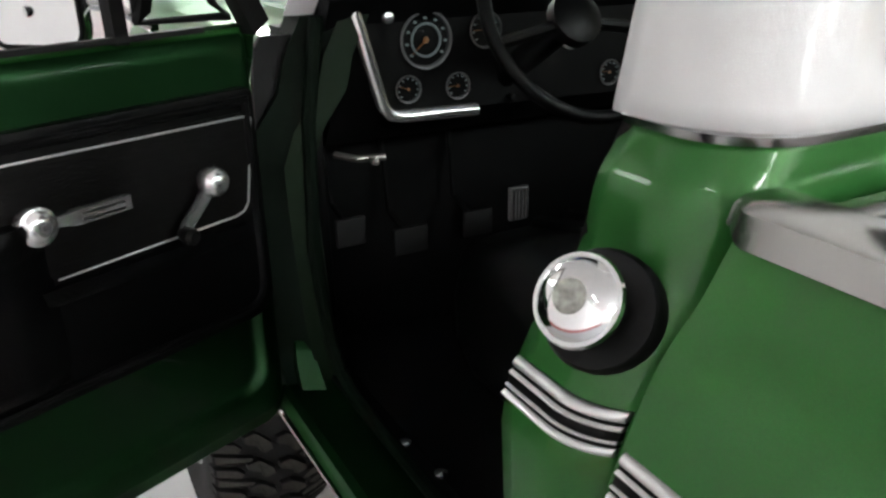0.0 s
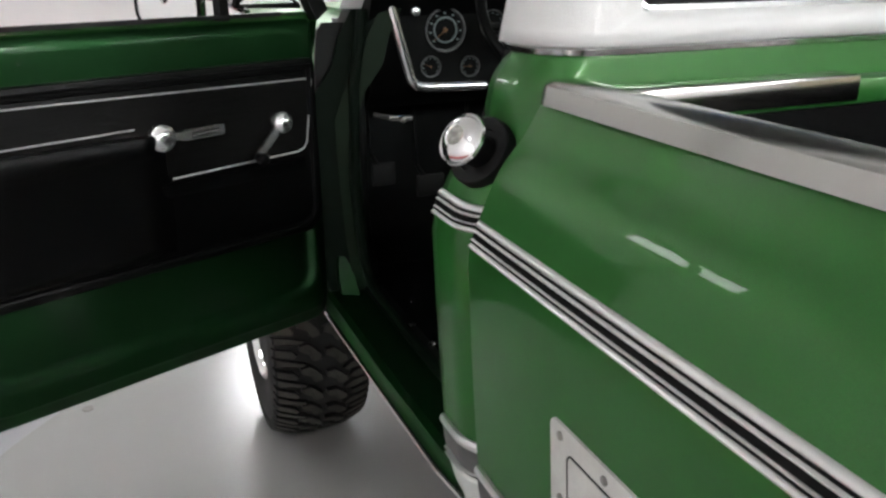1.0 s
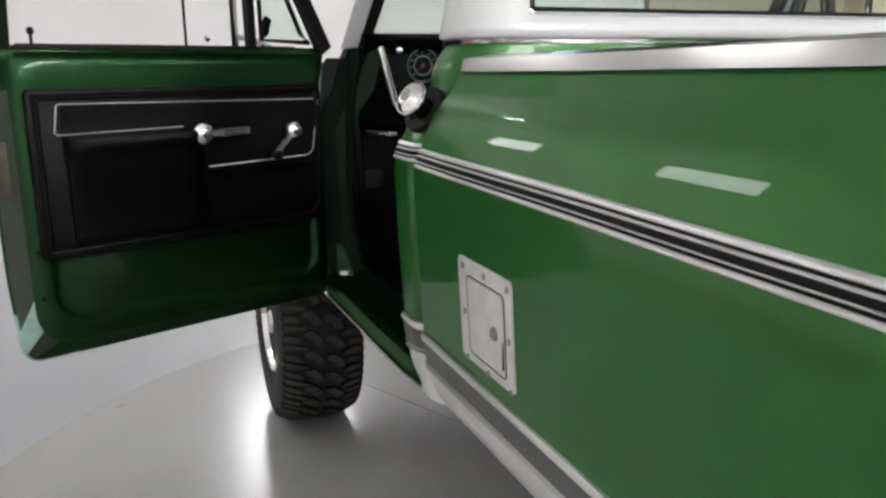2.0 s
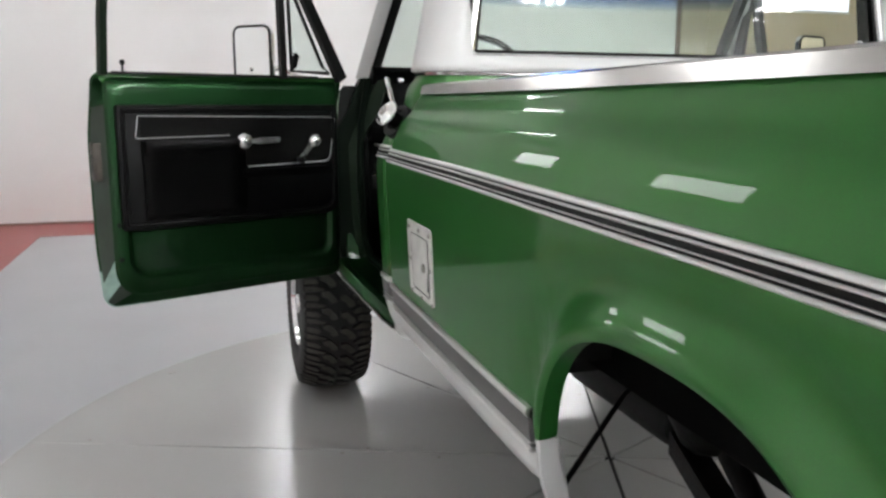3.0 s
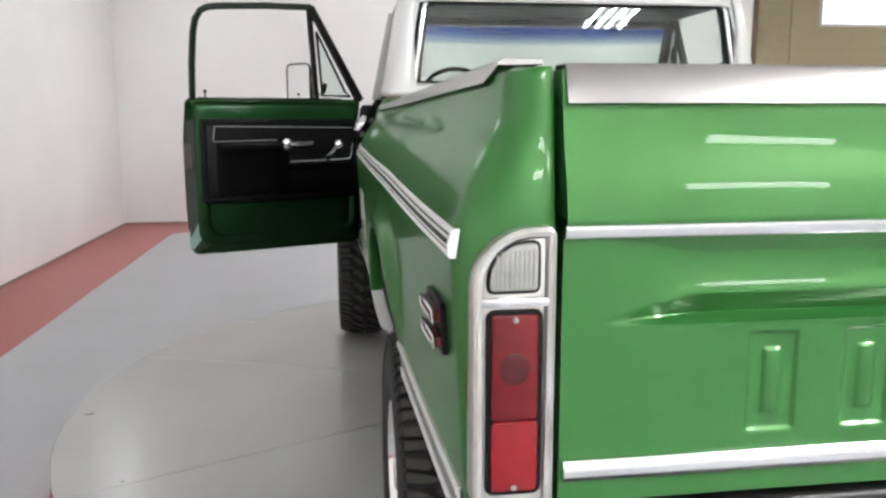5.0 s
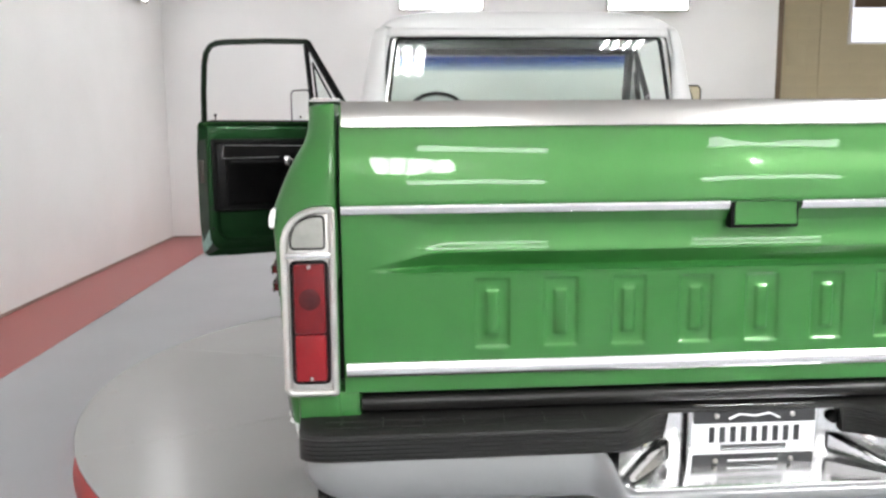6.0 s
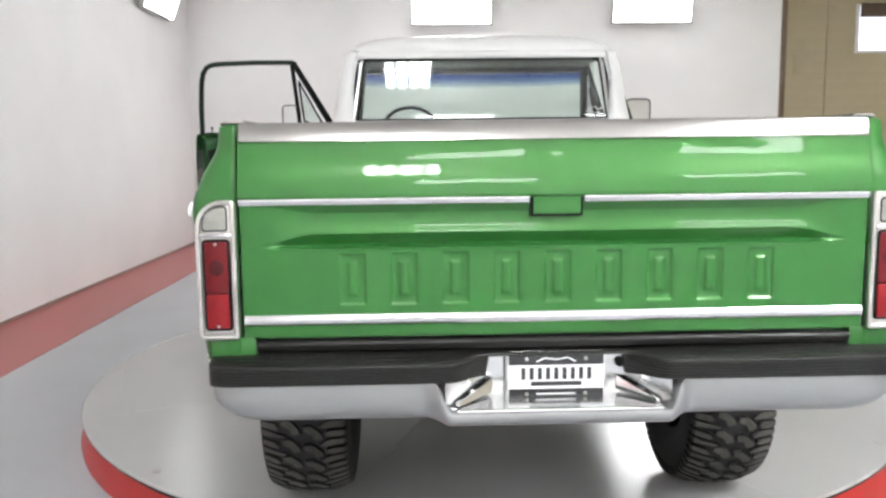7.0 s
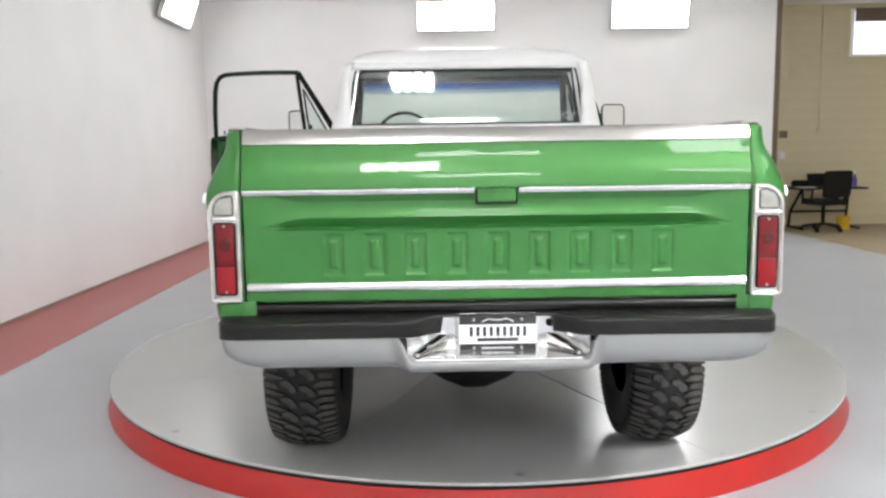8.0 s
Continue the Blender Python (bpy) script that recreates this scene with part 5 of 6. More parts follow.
for y in steps(3.95, 5.38, 14):
    dz = -0.05 * ease(4.9, 5.4, y)
    ring = [(x, y, 1.49 + 0.035 * (1 - (x / 0.66) ** 2) + dz) for x in steps(-0.66, 0.66, 16)]
    rings.append(ring + [(x, y, z - 0.03) for x, y, z in reversed(ring)])
loft(bm, rings)
part("hood", bm, GREEN, truck)
part("cowl", boxed(-0.80, 0.80, 3.70, 3.96, 1.44, 1.525, 0.02), GREEN, truck)
part("grille", boxed(-0.92, 0.92, 5.28, 5.38, 0.95, 1.40, 0.03), BRIGHT, truck)
part("front_bumper", boxed(-0.95, 0.95, 5.40, 5.50, 0.68, 0.86, 0.03), CHROME, truck)
part("firewall", boxed(-0.86, 0.86, 3.80, 3.86, 0.80, 1.5), BLACK_TRIM, truck)
part("cab_floor", boxed(-0.86, 0.86, CB + 0.03, 3.82, 0.765, 0.80), CARPET_BLACK, truck)
part("inner_back", boxed(-0.80, 0.80, CB + 0.045, CB + 0.06, 0.80, 1.555), VINYL, truck)

# ---- doors ----
def door(at, mirror=False):
    """A door in its own frame: x runs back from the hinge, y points into the cab, z is up."""
    o = rounded(-0.015, 0.93, 0.735, 1.526, (0.05, 0.045, 0.03, 0.02), 6)

    def lean(z):
        return -0.10 + 0.06 * ease(0.98, 0.73, z) * 0.8 + (0.075 * ease(1.28, 1.53, z))
    o = dense(o)
    face = dense(rounded(-0.008, 0.892, 0.762, 1.526, (0.05, 0.10, 0.03, 0.02), 6))

    def roll(z):
        return -0.016 * ease(1.490, 1.530, z) ** 1.5
    bm = bmesh.new()
    rings = [[(u, lean(z) + 0.004, z) for u, z in inset(o, 0.02)], [(u, lean(z), z) for u, z in o], [(u, lean(z) + 0.012, z) for u, z in inset(o, -0.004)],
             [(u, lean(z) + 0.02, z) for u, z in inset(o, 0.002)],
             [(u, -0.026 + roll(z), z) for u, z in face], [(u, -0.018 + roll(z), z) for u, z in inset(face, 0.006)], [(u, -0.013 + roll(z), z) for u, z in inset(face, 0.014)]]
    inner = dense(rounded(0.035, 0.842, 0.822, 1.474, (0.06, 0.08, 0.055, 0.055), 6))
    rings += [[(u, y + (-0.0125 - y) * min(1, max(0, (z - 0.852) / 0.592)), z) for u, z in inset(inner, d)] for d, y in ((-0.014, -0.0125), (-0.006, -0.012), (-0.001, -0.014), (0.004, -0.019), (0.009, -0.026), (0.014, -0.0295), (0.022, -0.031), (0.03, -0.031))]
    loft(bm, rings)
    # Inner faces take the shaded copy of the body green.
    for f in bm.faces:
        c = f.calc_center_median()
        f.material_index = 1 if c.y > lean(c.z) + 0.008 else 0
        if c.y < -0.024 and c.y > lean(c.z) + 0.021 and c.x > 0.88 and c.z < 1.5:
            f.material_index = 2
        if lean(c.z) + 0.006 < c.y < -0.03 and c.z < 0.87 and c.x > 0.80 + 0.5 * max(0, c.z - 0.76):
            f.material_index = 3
    d = part("door", bm, [GREEN, SHADED_GREEN, JAMB_PAINT, AGED], truck, "" if mirror else "green door standing open, with a black trim panel", smooth=50, at=at)
    pn = lambda u, z, y: (u, y, z)
    # trim panel
    o = rounded(0.012, 0.865, 0.998, 1.425, (0.05, 0.02, 0.015, 0.015), 5)
    pan = part("trim_panel", slab(bmesh.new(), o, pn, -0.034, 0.006, 0.004), VINYL, d, "black moulded vinyl trim panel")
    bm = bmesh.new()
    tube(bm, [pn(u, z, 0.006) for u, z in inset(rounded(0.012, 0.865, 0.998, 1.425, (0.07, 0.03, 0.015, 0.015), 5), 0.02)], 0.008, 8, loop=True)
    part("panel_rim", bm, VINYL, pan)
    part("insert", slab(bmesh.new(), rounded(0.03, 0.79, 1.205, 1.385, 0.01, 3), pn, 0.0, 0.0075), WOODGRAIN, pan, "dark woodgrain insert")
    bm = bmesh.new()
    tube(bm, [pn(u, z, 0.008) for u, z in ((0.40, 1.199), (0.075, 1.206), (0.058, 1.212), (0.048, 1.225), (0.024, 1.372), (0.028, 1.377), (0.79, 1.388), (0.796, 1.384),
                                             (0.806, 1.318), (0.80, 1.312), (0.47, 1.316))], 0.002, 6)
    part("bright_outline", bm, TRIM, pan, "thin bright outline")
    bm = bmesh.new()
    rings = []
    for u in [0.40, 0.43, 0.46, 0.48] + steps(0.5, 0.76, 6) + [0.775, 0.785]:
        k = ease(0.40, 0.47, u) * (1 - 0.4 * ease(0.76, 0.79, u))
        rings.append([(u, 0.0, 1.30), (u, 0.004 + 0.052 * k, 1.306), (u, 0.006 + 0.056 * k, 1.295), (u, 0.004 + 0.050 * k, 1.262), (u, 0.004 + 0.026 * k, 1.245),
                      (u, 0.004 + 0.024 * k, 1.06), (u, 0.004 + 0.012 * k, 1.035), (u, 0.0, 1.03)])
    loft(bm, rings)
    part("armrest", bm, VINYL, d, "black moulded armrest and pocket", smooth=60)
    bm = bmesh.new()
    rings = [[(u, 0.0, 1.192), (u, 0.014, 1.188), (u, 0.012, 1.165), (u, 0.0, 1.15)] for u in steps(0.06, 0.44, 4)]
    loft(bm, rings)
    part("ledge", bm, VINYL, pan)
    # inside handle
    bm = bmesh.new()
    turned(bm, (0.424, 0.006, 1.295), (0, 1, 0), [(0, 0.022), (0.012, 0.028), (0.026, 0.030), (0.032, 0.028), (0.034, 0.022), (0.037, 0.020), (0.041, 0.012), (0.042, 0.001)], 24)
    h = part("inside_handle", bm, HANDLE, d, "chrome inside door handle")
    bm = bmesh.new()
    loft(bm, [[(0.41, 0.022, 1.288), (0.41, 0.034, 1.288), (0.41, 0.034, 1.302), (0.41, 0.022, 1.302)], [(0.385, 0.026, 1.286), (0.385, 0.036, 1.286), (0.385, 0.036, 1.301), (0.385, 0.026, 1.301)],
              [(0.37, 0.026, 1.283), (0.37, 0.04, 1.283), (0.37, 0.04, 1.305), (0.37, 0.026, 1.305)], [(0.285, 0.03, 1.287), (0.285, 0.044, 1.287), (0.285, 0.044, 1.308), (0.285, 0.03, 1.308)]])
    part("lever", bm, HANDLE, h)
    for z in (1.2905, 1.3005):
        part("lever_groove", boxed(0.295, 0.362, 0.038, 0.0435, z - 0.0015, z + 0.0015, 0.0005), BLACK_TRIM, h)
    # window crank
    bm = bmesh.new()
    turned(bm, (0.133, 0.006, 1.289), (0, 1, 0), [(0, 0.016), (0.016, 0.020), (0.024, 0.025), (0.034, 0.026), (0.044, 0.021), (0.050, 0.012), (0.052, 0.001)], 20)
    c = part("window_crank", bm, HANDLE, d, "chrome window crank with a black knob")
    bm = bmesh.new()
    loft(bm, [[(0.135 + 0.008, 0.026, 1.285), (0.135 - 0.006, 0.026, 1.275), (0.135 - 0.006, 0.036, 1.275), (0.135 + 0.008, 0.036, 1.285)],
              [(0.200 + 0.008, 0.034, 1.230), (0.200 - 0.007, 0.034, 1.219), (0.200 - 0.007, 0.044, 1.219), (0.200 + 0.008, 0.044, 1.230)]])
    part("crank_arm", bm, HANDLE, c)
    bm = bmesh.new()
    turned(bm, (0.203, 0.034, 1.218), (0, 1, 0), [(0, 0.010), (0.012, 0.014), (0.030, 0.014), (0.036, 0.008)], 14)
    part("knob", bm, BLACK_TRIM, c)
    # lock button
    bm = bmesh.new()
    turned(bm, (0.835, 0.012, 1.523), (0, 0, 1), [(0, 0.004), (0.03, 0.0035), (0.034, 0.008), (0.044, 0.008), (0.048, 0.004)], 12)
    part("lock_button", bm, RUBBER, d)
    # latch and holes on the rear edge
    part("latch", boxed(0.895, 0.932, -0.082, -0.045, 1.17, 1.30, 0.004), LATCH, d, "worn steel door latch")
    part("latch_slot", boxed(0.905, 0.9335, -0.070, -0.056, 1.20, 1.26, 0.002), BLACK_TRIM, d)
    for z in (0.90, 1.02):
        bm = bmesh.new()
        turned(bm, (0.872, -0.0135, z), (0, 1, 0), [(0, 0.009), (0.003, 0.008), (0.0035, 0.001)], 12)
        part("hole_plug", bm, BLACK_TRIM, d)
    bm = bmesh.new()
    loft(bm, [[(u, 0.0, 1.524), (u, 0.016, 1.524), (u, 0.016, 1.533), (u, 0.0, 1.533)] for u in steps(0.10, 0.87, 6)])
    part("belt_wiper", bm, RUBBER, d)
    # window frame
    slant = 0.155 if mirror else 0.12
    top = lambda u, z: (u, 0.01 + slant * (z - 1.55) / 0.42, z)
    bm = bmesh.new()
    pts = [(0.895, 1.52), (0.900, 1.70), (0.897, 1.84), (0.888, 1.90), (0.865, 1.94), (0.83, 1.957), (0.78, 1.964), (0.55, 1.980), (0.31, 1.987)]
    rings = []
    for i, (u, z) in enumerate(pts):
        a, b = pts[max(i - 1, 0)], pts[min(i + 1, len(pts) - 1)]
        t = Vector((b[0] - a[0], b[1] - a[1])).normalized()
        nx, nz = -t.y, t.x
        p = Vector(top(u, z))
        rings.append([p + Vector((nx * q, dy, nz * q)) for q, dy in ((-0.014, -0.022), (0.014, -0.022), (0.016, -0.004), (0.010, 0.014), (-0.010, 0.014), (-0.016, -0.004))])
    loft(bm, rings)
    wf = part("window_frame", bm, SHADED_FRAME, d, "slim green window frame with shade in its paint")
    bm = bmesh.new()
    rings = []
    for t in steps(0, 1.07, 6):
        u, z = 0.31 - 0.305 * t, 1.987 - 0.435 * t
        p = Vector(top(u, z))
        w = 0.014 + 0.006 * t
        rings.append([p + Vector((q * 0.82, dy, -q * 0.57)) for q, dy in ((-w, -0.022), (w, -0.022), (w, 0.012), (-w, 0.012))])
    loft(bm, rings)
    part("front_post", bm, RUBBER, wf)
    bm = bmesh.new()
    rings = []
    for t in steps(0, 1.07, 6):
        u, z = 0.318 - 0.075 * t, 1.98 - 0.43 * t
        p = Vector(top(u, z))
        rings.append([p + Vector((q, dy, 0)) for q, dy in ((-0.010, -0.018), (0.012, -0.018), (0.012, 0.010), (-0.010, 0.010))])
    loft(bm, rings)
    part("vent_bar", bm, RUBBER, wf)
    bm = bmesh.new()
    tube(bm, [top(u, z) for u, z in ((0.27, 1.87), (0.21, 1.55), (0.045, 1.545), (0.08, 1.57), (0.27, 1.87))], 0.007, 6)
    part("vent_frame", bm, RUBBER, wf)
    bm = bmesh.new()
    loft(bm, [[top(u, z) for u, z in ((0.22, 1.55), (0.20, 1.565), (0.195, 1.605), (0.21, 1.615))], [Vector(top(u, z)) + Vector((0, 0.02, 0)) for u, z in ((0.22, 1.55), (0.20, 1.565), (0.195, 1.605), (0.21, 1.615))]])
    part("vent_latch", bm, BLACK_TRIM, wf)
    bm = bmesh.new()
    vt = [Vector(top(u, z)) for u, z in ((0.27, 1.87), (0.21, 1.55), (0.045, 1.545))]
    loft(bm, [vt, [v + Vector((0, 0.003, 0)) for v in vt]])
    part("vent_pane", bm, GLASS, wf, smooth=0)
    # outside mirror
    bm = bmesh.new()
    o = rounded(0.168, 0.352, 1.50, 1.730, 0.035, 5)
    c, q = (-0.25, 0.968) if mirror else (0.42, 0.907)
    face = lambda a, z, k: (0.26 + (a - 0.26) * c + k * q, -0.21 - (a - 0.26) * q + k * c, z)
    mr = part("door_mirror", slab(bmesh.new(), o, face, -0.02, 0.0, 0.006), CHROME, d, "rectangular chrome door mirror")
    bm = bmesh.new()
    tube(bm, [face(a, z, 0.001) for a, z in inset(o, 0.004)], 0.005, 6, loop=True)
    part("mirror_rim", bm, BLACK_TRIM, mr)
    part("mirror_glass", slab(bmesh.new(), inset(o, 0.006), face, -0.01, 0.002), MIRROR, mr)
    bm = bmesh.new()
    tube(bm, [(0.27, -0.215, 1.56), (0.20, -0.21, 1.57), (0.15, -0.15, 1.56), (0.14, -0.06, 1.53)], 0.009, 8)
    part("mirror_arm", bm, CHROME, mr)
    # outer moulding
    part("side_moulding", boxed(0.0, 0.925, -0.115, -0.09, 1.277, 1.314, 0.004), BRIGHT, d)
    return d


ud, nd = Vector((-0.9246, -0.3811, 0)), Vector((0.3811, -0.9246, 0))
OPEN = Matrix(((ud.x, nd.x, 0, -0.96), (ud.y, nd.y, 0, 3.541), (0, 0, 1, -0.010), (0, 0, 0, 1)))
door(OPEN)
# the other door is shut: the same shape mirrored across the cab
shut = door(Matrix(((0, -1, 0, 0.905), (-1, 0, 0, 3.583), (0, 0, 1, -0.010), (0, 0, 0, 1))), True)

# ---- cab interior ----
bm = bmesh.new()
loft(bm, [[(x, 3.70, 1.28), (x, 3.66, 1.33), (x, 3.655, 1.50), (x, 3.62, 1.555), (x, 3.64, 1.575), (x, 3.80, 1.57), (x, 3.84, 1.50), (x, 3.84, 1.28)] for x in steps(-0.82, 0.82, 8)])
dash = part("dashboard", bm, VINYL, truck, "black dashboard with a bright-framed gauge panel", smooth=50)
part("gauge_panel", slab(bmesh.new(), [(-0.695, 1.338), (-0.14, 1.325), (-0.10, 1.54), (-0.755, 1.54)], lambda a, b, d: (a, 3.66 - d, b), 0.0, 0.012), BLACK_TRIM, dash)
bm = bmesh.new()
tube(bm, [(a, 3.645, b) for a, b in ((-0.508, 1.328), (-0.675, 1.333), (-0.700, 1.338), (-0.716, 1.356), (-0.763, 1.530), (-0.763, 1.543), (-0.75, 1.548), (-0.10, 1.548))], 0.0135, 10)
part("panel_bezel", bm, HANDLE, dash, "bright gauge panel bezel")


def gauge(x, z, r, needle, label=""):
    c = Vector((x, 3.646, z))
    bm = bmesh.new()
    turned(bm, c, (0, -1, 0), [(-0.02, r), (0.003, r), (0.003, r * 0.93), (-0.004, r * 0.9), (-0.004, 0.001)], 32)
    g = part("gauge", bm, GAUGE, dash, label)
    bm = bmesh.new()
    tube(bm, circle(c + Vector((0, -0.004, 0)), (0, 1, 0), r, 32), r * 0.05, 6, loop=True)
    part("gauge_ring", bm, GREY_TRIM, g)
    if r > 0.05:
        bm = bmesh.new()
        tube(bm, circle(c + Vector((0, -0.002, 0)), (0, 1, 0), r * 0.58, 32), r * 0.045, 6, loop=True)
        part("dial_ring", bm, GAUGE_MARK, g)
    for i in range(9):
        a = radians(-40 + 32 * i)
        p = c + Vector((-math.cos(a) * r * 0.78, -0.0045, math.sin(a) * r * 0.78))
        part("mark", boxed(p.x - r * 0.05, p.x + r * 0.05, p.y, p.y + 0.004, p.z - r * 0.04, p.z + r * 0.04), GAUGE_MARK, g)
    bm = bmesh.new()
    a = radians(needle)
    tube(bm, [c + Vector((0, -0.002, 0)), c + Vector((-math.cos(a) * r * 0.8, -0.002, math.sin(a) * r * 0.8))], r * 0.025, 5)
    part("needle", bm, AMBER, g)
    bm = bmesh.new()
    turned(bm, c + Vector((0, -0.001, 0)), (0, -1, 0), [(0, r * 0.12), (0.004, r * 0.1), (0.005, 0.001)], 12)
    part("needle_hub", bm, AMBER, g)


gauge(-0.62, 1.474, 0.053, -40, "round speedometer")
gauge(-0.661, 1.384, 0.026, 20)
gauge(-0.551, 1.380, 0.026, 0)
gauge(-0.487, 1.484, 0.035, 0)
gauge(-0.27, 1.484, 0.053, 60)
gauge(-0.165, 1.370, 0.027, 10)
for x, z, r, m in ((-0.705, 1.522, 0.012, HANDLE), (-0.745, 1.257, 0.008, STEEL), (-0.43, 1.345, 0.008, BLACK_TRIM)):
    bm = bmesh.new()
    turned(bm, (x, 3.65, z), (0, -1, 0), [(0, r * 0.6), (0.012, r * 0.6), (0.014, r), (0.026, r * 0.9), (0.028, r * 0.4)], 16)
    part("dash_knob", bm, m, dash)
bm = bmesh.new()
tube(bm, [(-0.80, 3.70, 1.262), (-0.77, 3.66, 1.258), (-0.712, 3.655, 1.255)], 0.007, 8)
part("brake_release", bm, STEEL, dash, "steel parking brake release handle")
# kick panel
part("kick_panel", boxed(-0.855, -0.835, 3.66, 3.82, 0.80, 1.5, 0.004), VINYL, truck)

# steering wheel
wc = Vector((-0.43, 3.42, 1.527))
wax = Vector((0, -0.86, 0.50)).normalized()
bm = bmesh.new()
tube(bm, circle(wc, wax, 0.19, 48), 0.0125, 10, loop=True)
sw = part("steering_wheel", bm, VINYL, truck, "black two-spoke steering wheel")
bm = bmesh.new()
turned(bm, wc - wax * 0.05, wax, [(0, 0.03), (0.02, 0.05), (0.045, 0.05), (0.055, 0.03), (0.056, 0.001)], 20)
part("horn_cap", bm, BLACK_TRIM, sw)
for s in (-1, 1):
    bm = bmesh.new()
    side = Vector((s, 0, 0)) - Vector((0, 0, 0.25))
    side = (side - wax * side.dot(wax)).normalized()
    tube(bm, [wc - wax * 0.025 + side * 0.03, wc - wax * 0.015 + side * 0.12, wc + side * 0.185], 0.011, 8)
    part("spoke", bm, VINYL, sw)
bm = bmesh.new()
tube(bm, [wc - wax * 0.05, wc - wax * 0.42], 0.026, 14)
part("steering_column", bm, BLACK_TRIM, sw)

# bench seat
bm = bmesh.new()
rings = []
for x in [-0.74, -0.735, -0.72, -0.69] + steps(-0.64, 0.64, 16) + [0.69, 0.72, 0.735, 0.74]:
    e = 1 - math.sqrt(max(0, 1 - (max(0, abs(x) - 0.66) / 0.0802) ** 2))
    rings.append([(x, 2.75, 0.94 + 0.04 * e), (x, 3.30 - 0.04 * e, 0.93 + 0.05 * e), (x, 3.37 - 0.06 * e, 1.01), (x, 3.385 - 0.07 * e, 1.10 - 0.03 * e), (x, 3.35 - 0.05 * e, 1.18 - 0.06 * e),
                  (x, 3.2, 1.215 - 0.07 * e), (x, 2.85, 1.12 - 0.06 * e), (x, 2.75, 1.10 - 0.05 * e)])
loft(bm, rings)
seat = part("bench_seat", bm, VINYL, truck, "black vinyl bench seat with pleats", smooth=60)
for x in steps(-0.56, 0.56, 16):
    bm = bmesh.new()
    tube(bm, [(x, 2.86, 1.125), (x, 3.2, 1.212), (x, 3.335, 1.182), (x, 3.375, 1.10)], 0.02, 8)
    part("pleat", bm, VINYL, seat)
bm = bmesh.new()
loft(bm, [[(x, 2.715, 1.08), (x, 2.86, 1.10), (x, 2.85, 1.3), (x, 2.80, 1.50), (x, 2.76, 1.53), (x, 2.73, 1.50)] for x in steps(-0.72, 0.72, 10)])
part("seat_back", bm, VINYL, seat, smooth=60)
part("seat_base", boxed(-0.66, 0.66, 2.78, 3.22, 0.80, 0.94, 0.01), CARPET_BLACK, seat)
# pedals
for x, y, z, w in ((-0.795, 3.66, 1.113, 0.032), (-0.663, 3.66, 1.07, 0.04), (-0.50, 3.66, 1.078, 0.036)):
    bm = boxed(x - w, x + w, y - 0.012, y, z - 0.03, z + 0.03, 0.005)
    p = part("pedal", bm, RUBBER, truck, "black rubber pedal")
    bm = bmesh.new()
    tube(bm, [(x, y, z), (x, 3.76, z + 0.03), (x, 3.80, z + 0.3)], 0.006, 8)
    part("pedal_arm", bm, BLACK_TRIM, p)
gas = part("gas_pedal", boxed(-0.415, -0.365, 3.655, 3.667, 1.06, 1.14, 0.005), GREY_TRIM, truck, "ribbed metal-faced accelerator pedal")
for x in (-0.408, -0.399, -0.390, -0.381, -0.372):
    part("rib", boxed(x - 0.002, x + 0.002, 3.650, 3.656, 1.066, 1.134), HANDLE, gas)
bm = bmesh.new()
loft(bm, [[(x, y, 0.80 + 0.20 * math.exp(-(x / 0.2) ** 2) * k) for x in steps(-0.4, 0.4, 14)] + [(0.4, y, 0.79), (-0.4, y, 0.79)] for y, k in ((3.81, 1.0), (3.4, 0.8), (3.0, 0.5))])
part("floor_hump", bm, CARPET_BLACK, truck)

# ---- far corner: desk, chair and small things ----
DX, DY = 7.03, 12.2
desk = thing("desk", "black metal computer desk against the tan wall", "desk", pose(DX, DY, FZ + 0.006))
part("desktop", boxed(-0.62, 0.72, -0.3, 0.32, 0.74, 0.77, 0.01), BLACK_TRIM, desk)
for s in (-0.5, 0.58):
    bm = bmesh.new()
    tube(bm, [(s, 0.25, 0.01), (s, 0.2, 0.3), (s * 0.8, -0.05, 0.74)], 0.025, 8)
    part("leg", bm, CHASSIS, desk)
    bm = bmesh.new()
    tube(bm, [(s, -0.28, 0.02), (s, 0.3, 0.02)], 0.02, 8)
    part("foot", bm, CHASSIS, desk)
part("cross_bar", boxed(-0.5, 0.58, 0.2, 0.23, 0.28, 0.32), CHASSIS, desk)

chair = thing("office_chair", "black mesh-backed swivel office chair before the desk", "chair", pose(6.80, 11.66, FZ + 0.006, 0, 0, 14) @ Matrix.Diagonal((1.16, 1.16, 1.08, 1)))
part("seat", slab(bmesh.new(), rounded(-0.25, 0.25, -0.25, 0.25, 0.08, 4), lambda a, b, d: (a, b, d), 0.45, 0.54, 0.02), RUBBER, chair)
bm = bmesh.new()
o = rounded(-0.24, 0.24, 0.58, 1.02, 0.06, 4)
loft(bm, [[(x, -0.26 - 0.08 * (z - 0.58) + 0.3 * x * x, z) for x, z in o], [(x, -0.30 - 0.08 * (z - 0.58) + 0.3 * x * x, z) for x, z in o]])
part("backrest", bm, RUBBER, chair)
part("back_support", boxed(-0.03, 0.03, -0.30, -0.22, 0.46, 0.7, 0.01), CHASSIS, chair)
bm = bmesh.new()
tube(bm, [(0, 0, 0.1), (0, 0, 0.46)], 0.03, 10)
part("gas_lift", bm, CHASSIS, chair)
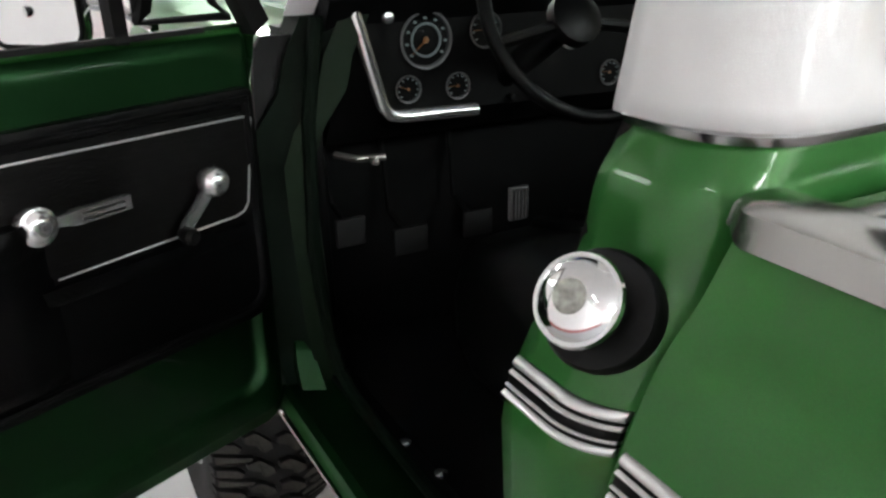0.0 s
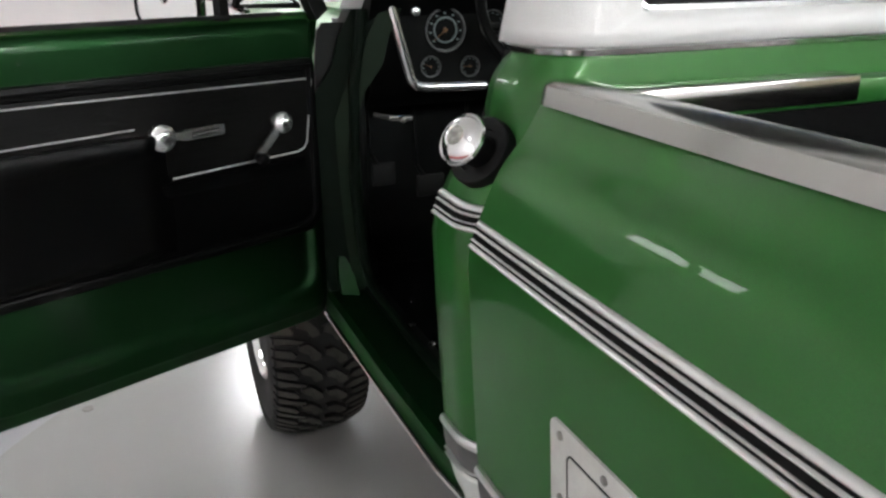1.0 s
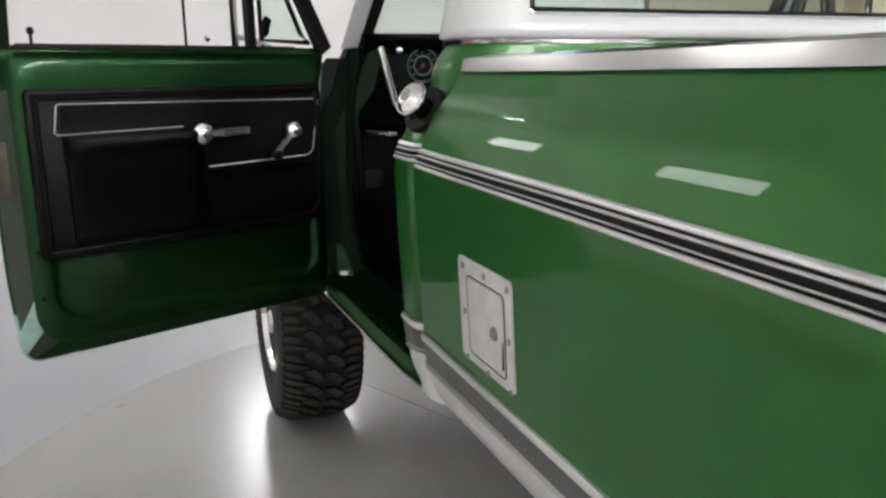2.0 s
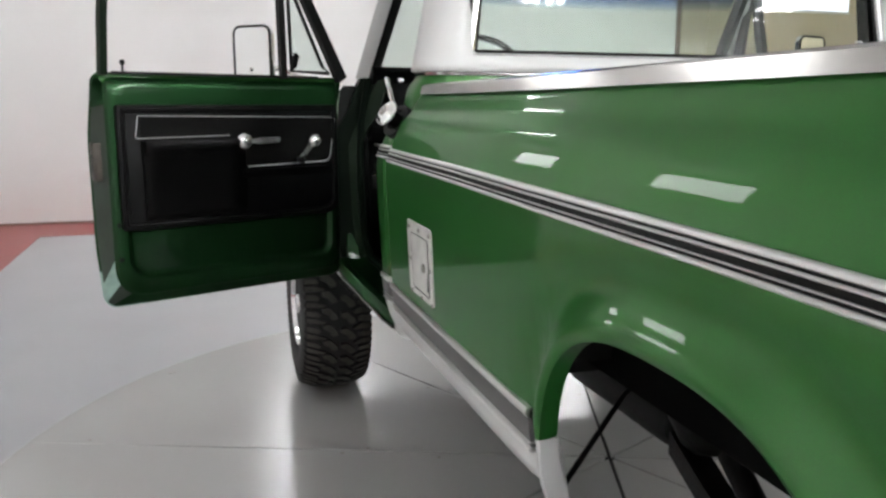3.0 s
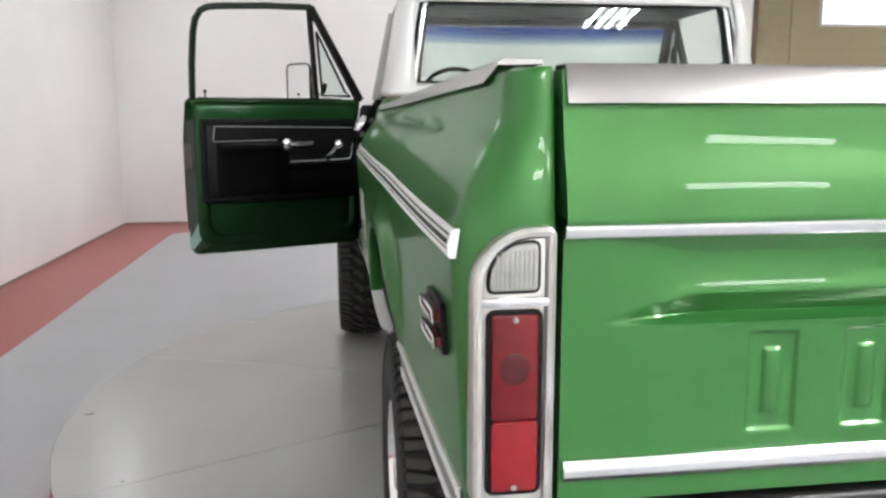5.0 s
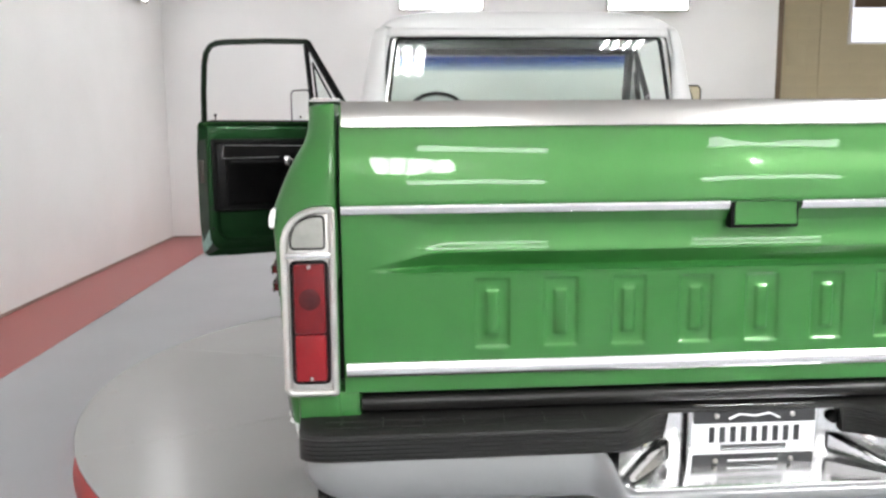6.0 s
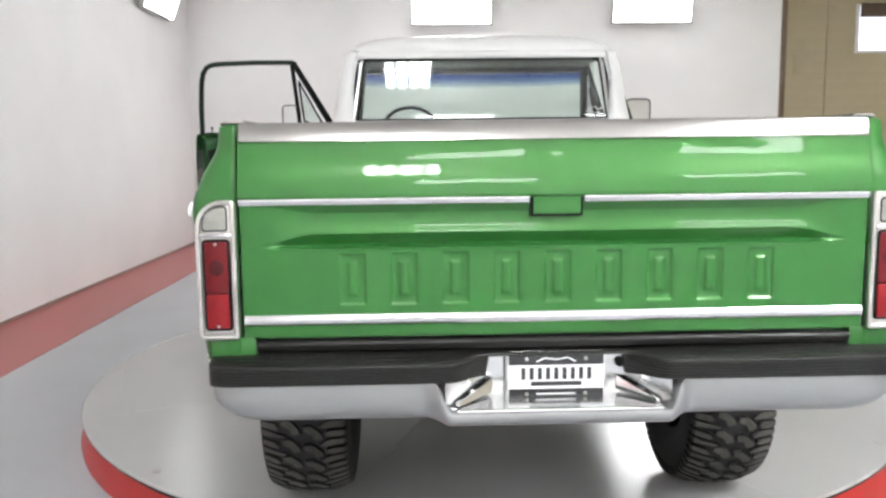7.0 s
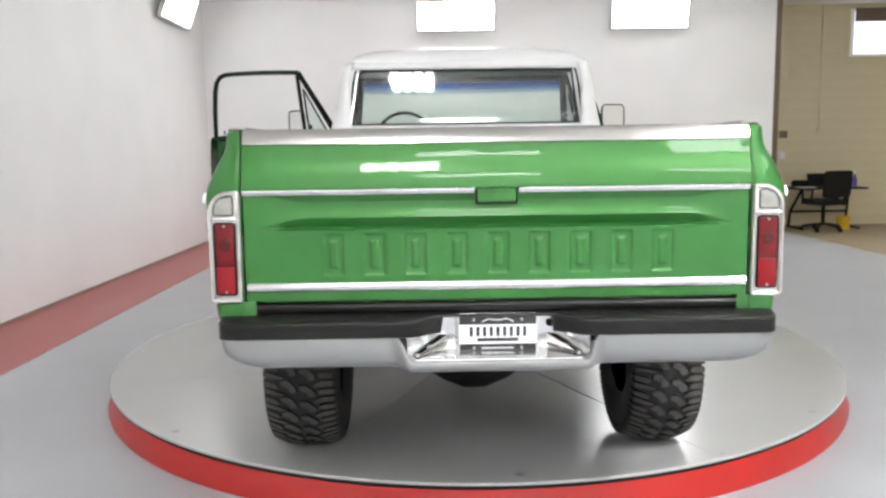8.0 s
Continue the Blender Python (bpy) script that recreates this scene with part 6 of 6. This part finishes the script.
for s in (-1, 1):
    bm = bmesh.new()
    tube(bm, [(s * 0.24, -0.1, 0.48), (s * 0.31, -0.1, 0.55), (s * 0.31, -0.12, 0.70), (s * 0.30, 0.12, 0.70), (s * 0.26, 0.15, 0.5)], 0.02, 8)
    part("armrest", bm, CHASSIS, chair)
for k in range(5):
    a = 2 * math.pi * k / 5
    bm = bmesh.new()
    tube(bm, [(0, 0, 0.13), (0.30 * math.cos(a), 0.30 * math.sin(a), 0.08)], 0.022, 8)
    part("base_arm", bm, CHASSIS, chair)
    bm = bmesh.new()
    turned(bm, (0.30 * math.cos(a) - 0.02, 0.30 * math.sin(a), 0.032), (1, 0, 0), [(0, 0.03), (0.04, 0.03)], 12)
    part("caster", bm, RUBBER, chair)

ZD = FZ + 0.776
bottle = thing("bottle", "purple spray bottle standing on the desk", "bottle", pose(7.6, 12.15, ZD))
bm = bmesh.new()
turned(bm, (0, 0, 0), (0, 0, 1), [(0, 0.045), (0.16, 0.045), (0.2, 0.02), (0.24, 0.018)], 14)
part("body", bm, PURPLE, bottle)
bm = bmesh.new()
turned(bm, (0, 0, 0.24), (0, 0, 1), [(0, 0.022), (0.04, 0.025), (0.06, 0.015)], 12)
part("cap", bm, PAPER, bottle)
paper = part("paper_stack", boxed(-0.15, 0.15, -0.1, 0.1, 0, 0.02, 0.002), PAPER, at=pose(6.62, 12.0, ZD, 0, 0, 12))
tagged(paper, "white papers lying on the black desk", "paper")
bag = part("bag", boxed(-0.14, 0.14, -0.1, 0.1, 0, 0.13, 0.04), VINYL, at=pose(6.64, 12.27, ZD))
tagged(bag, "small black bag on the desk", "bag")
lap = thing("laptop", "open black laptop standing on the desk", "laptop", pose(6.98, 12.2, ZD))
part("keyboard_deck", boxed(-0.17, 0.17, -0.12, 0.12, 0, 0.018, 0.004), BLACK_TRIM, lap)
part("screen", slab(bmesh.new(), rounded(-0.17, 0.17, 0.0, 0.23, 0.01, 3), lambda a, b, d: (a, 0.12 + 0.3 * b - d, 0.018 + b), 0.0, 0.012), BLACK_TRIM, lap)
tin = part("bucket", turned(bmesh.new(), (0, 0, 0), (0, 0, 1), [(0, 0.11), (0.22, 0.125), (0.24, 0.13), (0.24, 0.12), (0.06, 0.1), (0.06, 0.001)], 20), YELLOW, at=pose(7.32, 11.95, FZ + 0.007))
tagged(tin, "yellow plastic bucket on the floor by the desk", "bucket")

# conduits, boxes and a patch panel on the tan wall
bm = bmesh.new()
tube(bm, [(7.17, TY - 0.02, CZ), (7.19, TY - 0.02, 1.72)], 0.014, 8)
con = tagged(part("conduit", bm, WALL_TAN), "thin tan painted conduit running down the wall", "conduit")
part("switch_box", boxed(7.15, 7.23, TY - 0.05, TY - 0.001, 1.64, 1.74, 0.006), WALL_TAN, con)
for z, m, w in ((1.60, BROWN, 0.14), (1.20, PAPER, 0.11)):
    ob = part("wall_box", boxed(6.42, 6.42 + w, TY - 0.07, TY - 0.001, z - 0.07, z + 0.07, 0.008), m)
    tagged(ob, "small electrical box on the tan wall", "electrical box")
ob = part("access_panel", slab(bmesh.new(), rounded(6.57, 6.90, 2.68, 3.04, 0.01, 3), lambda a, b, d: (a, TY - d, b), 0.001, 0.012, 0.003), WALL_TAN)
tagged(ob, "square tan painted cover plate on the wall", "cover plate")

# painted blocks of the tan wall
block = None
for row in range(20):
    for col in range(11):
        x, z = 5.94 + 0.2 + 0.406 * col - (0.203 if row % 2 else 0.0), FZ + 0.11 + 0.206 * row
        if x < 6.05 or (x > 7.5 and z > 2.9):
            continue
        if block is None:
            block = part("block", boxed(-0.199, 0.199, -0.0045, 0.01, -0.099, 0.099, 0.003, 1), WALL_TAN, NE_WALL, smooth=0)
        else:
            ob = new("block", block.data)
            ob.parent = NE_WALL
            block = ob
        block.location = (x, TY, z)
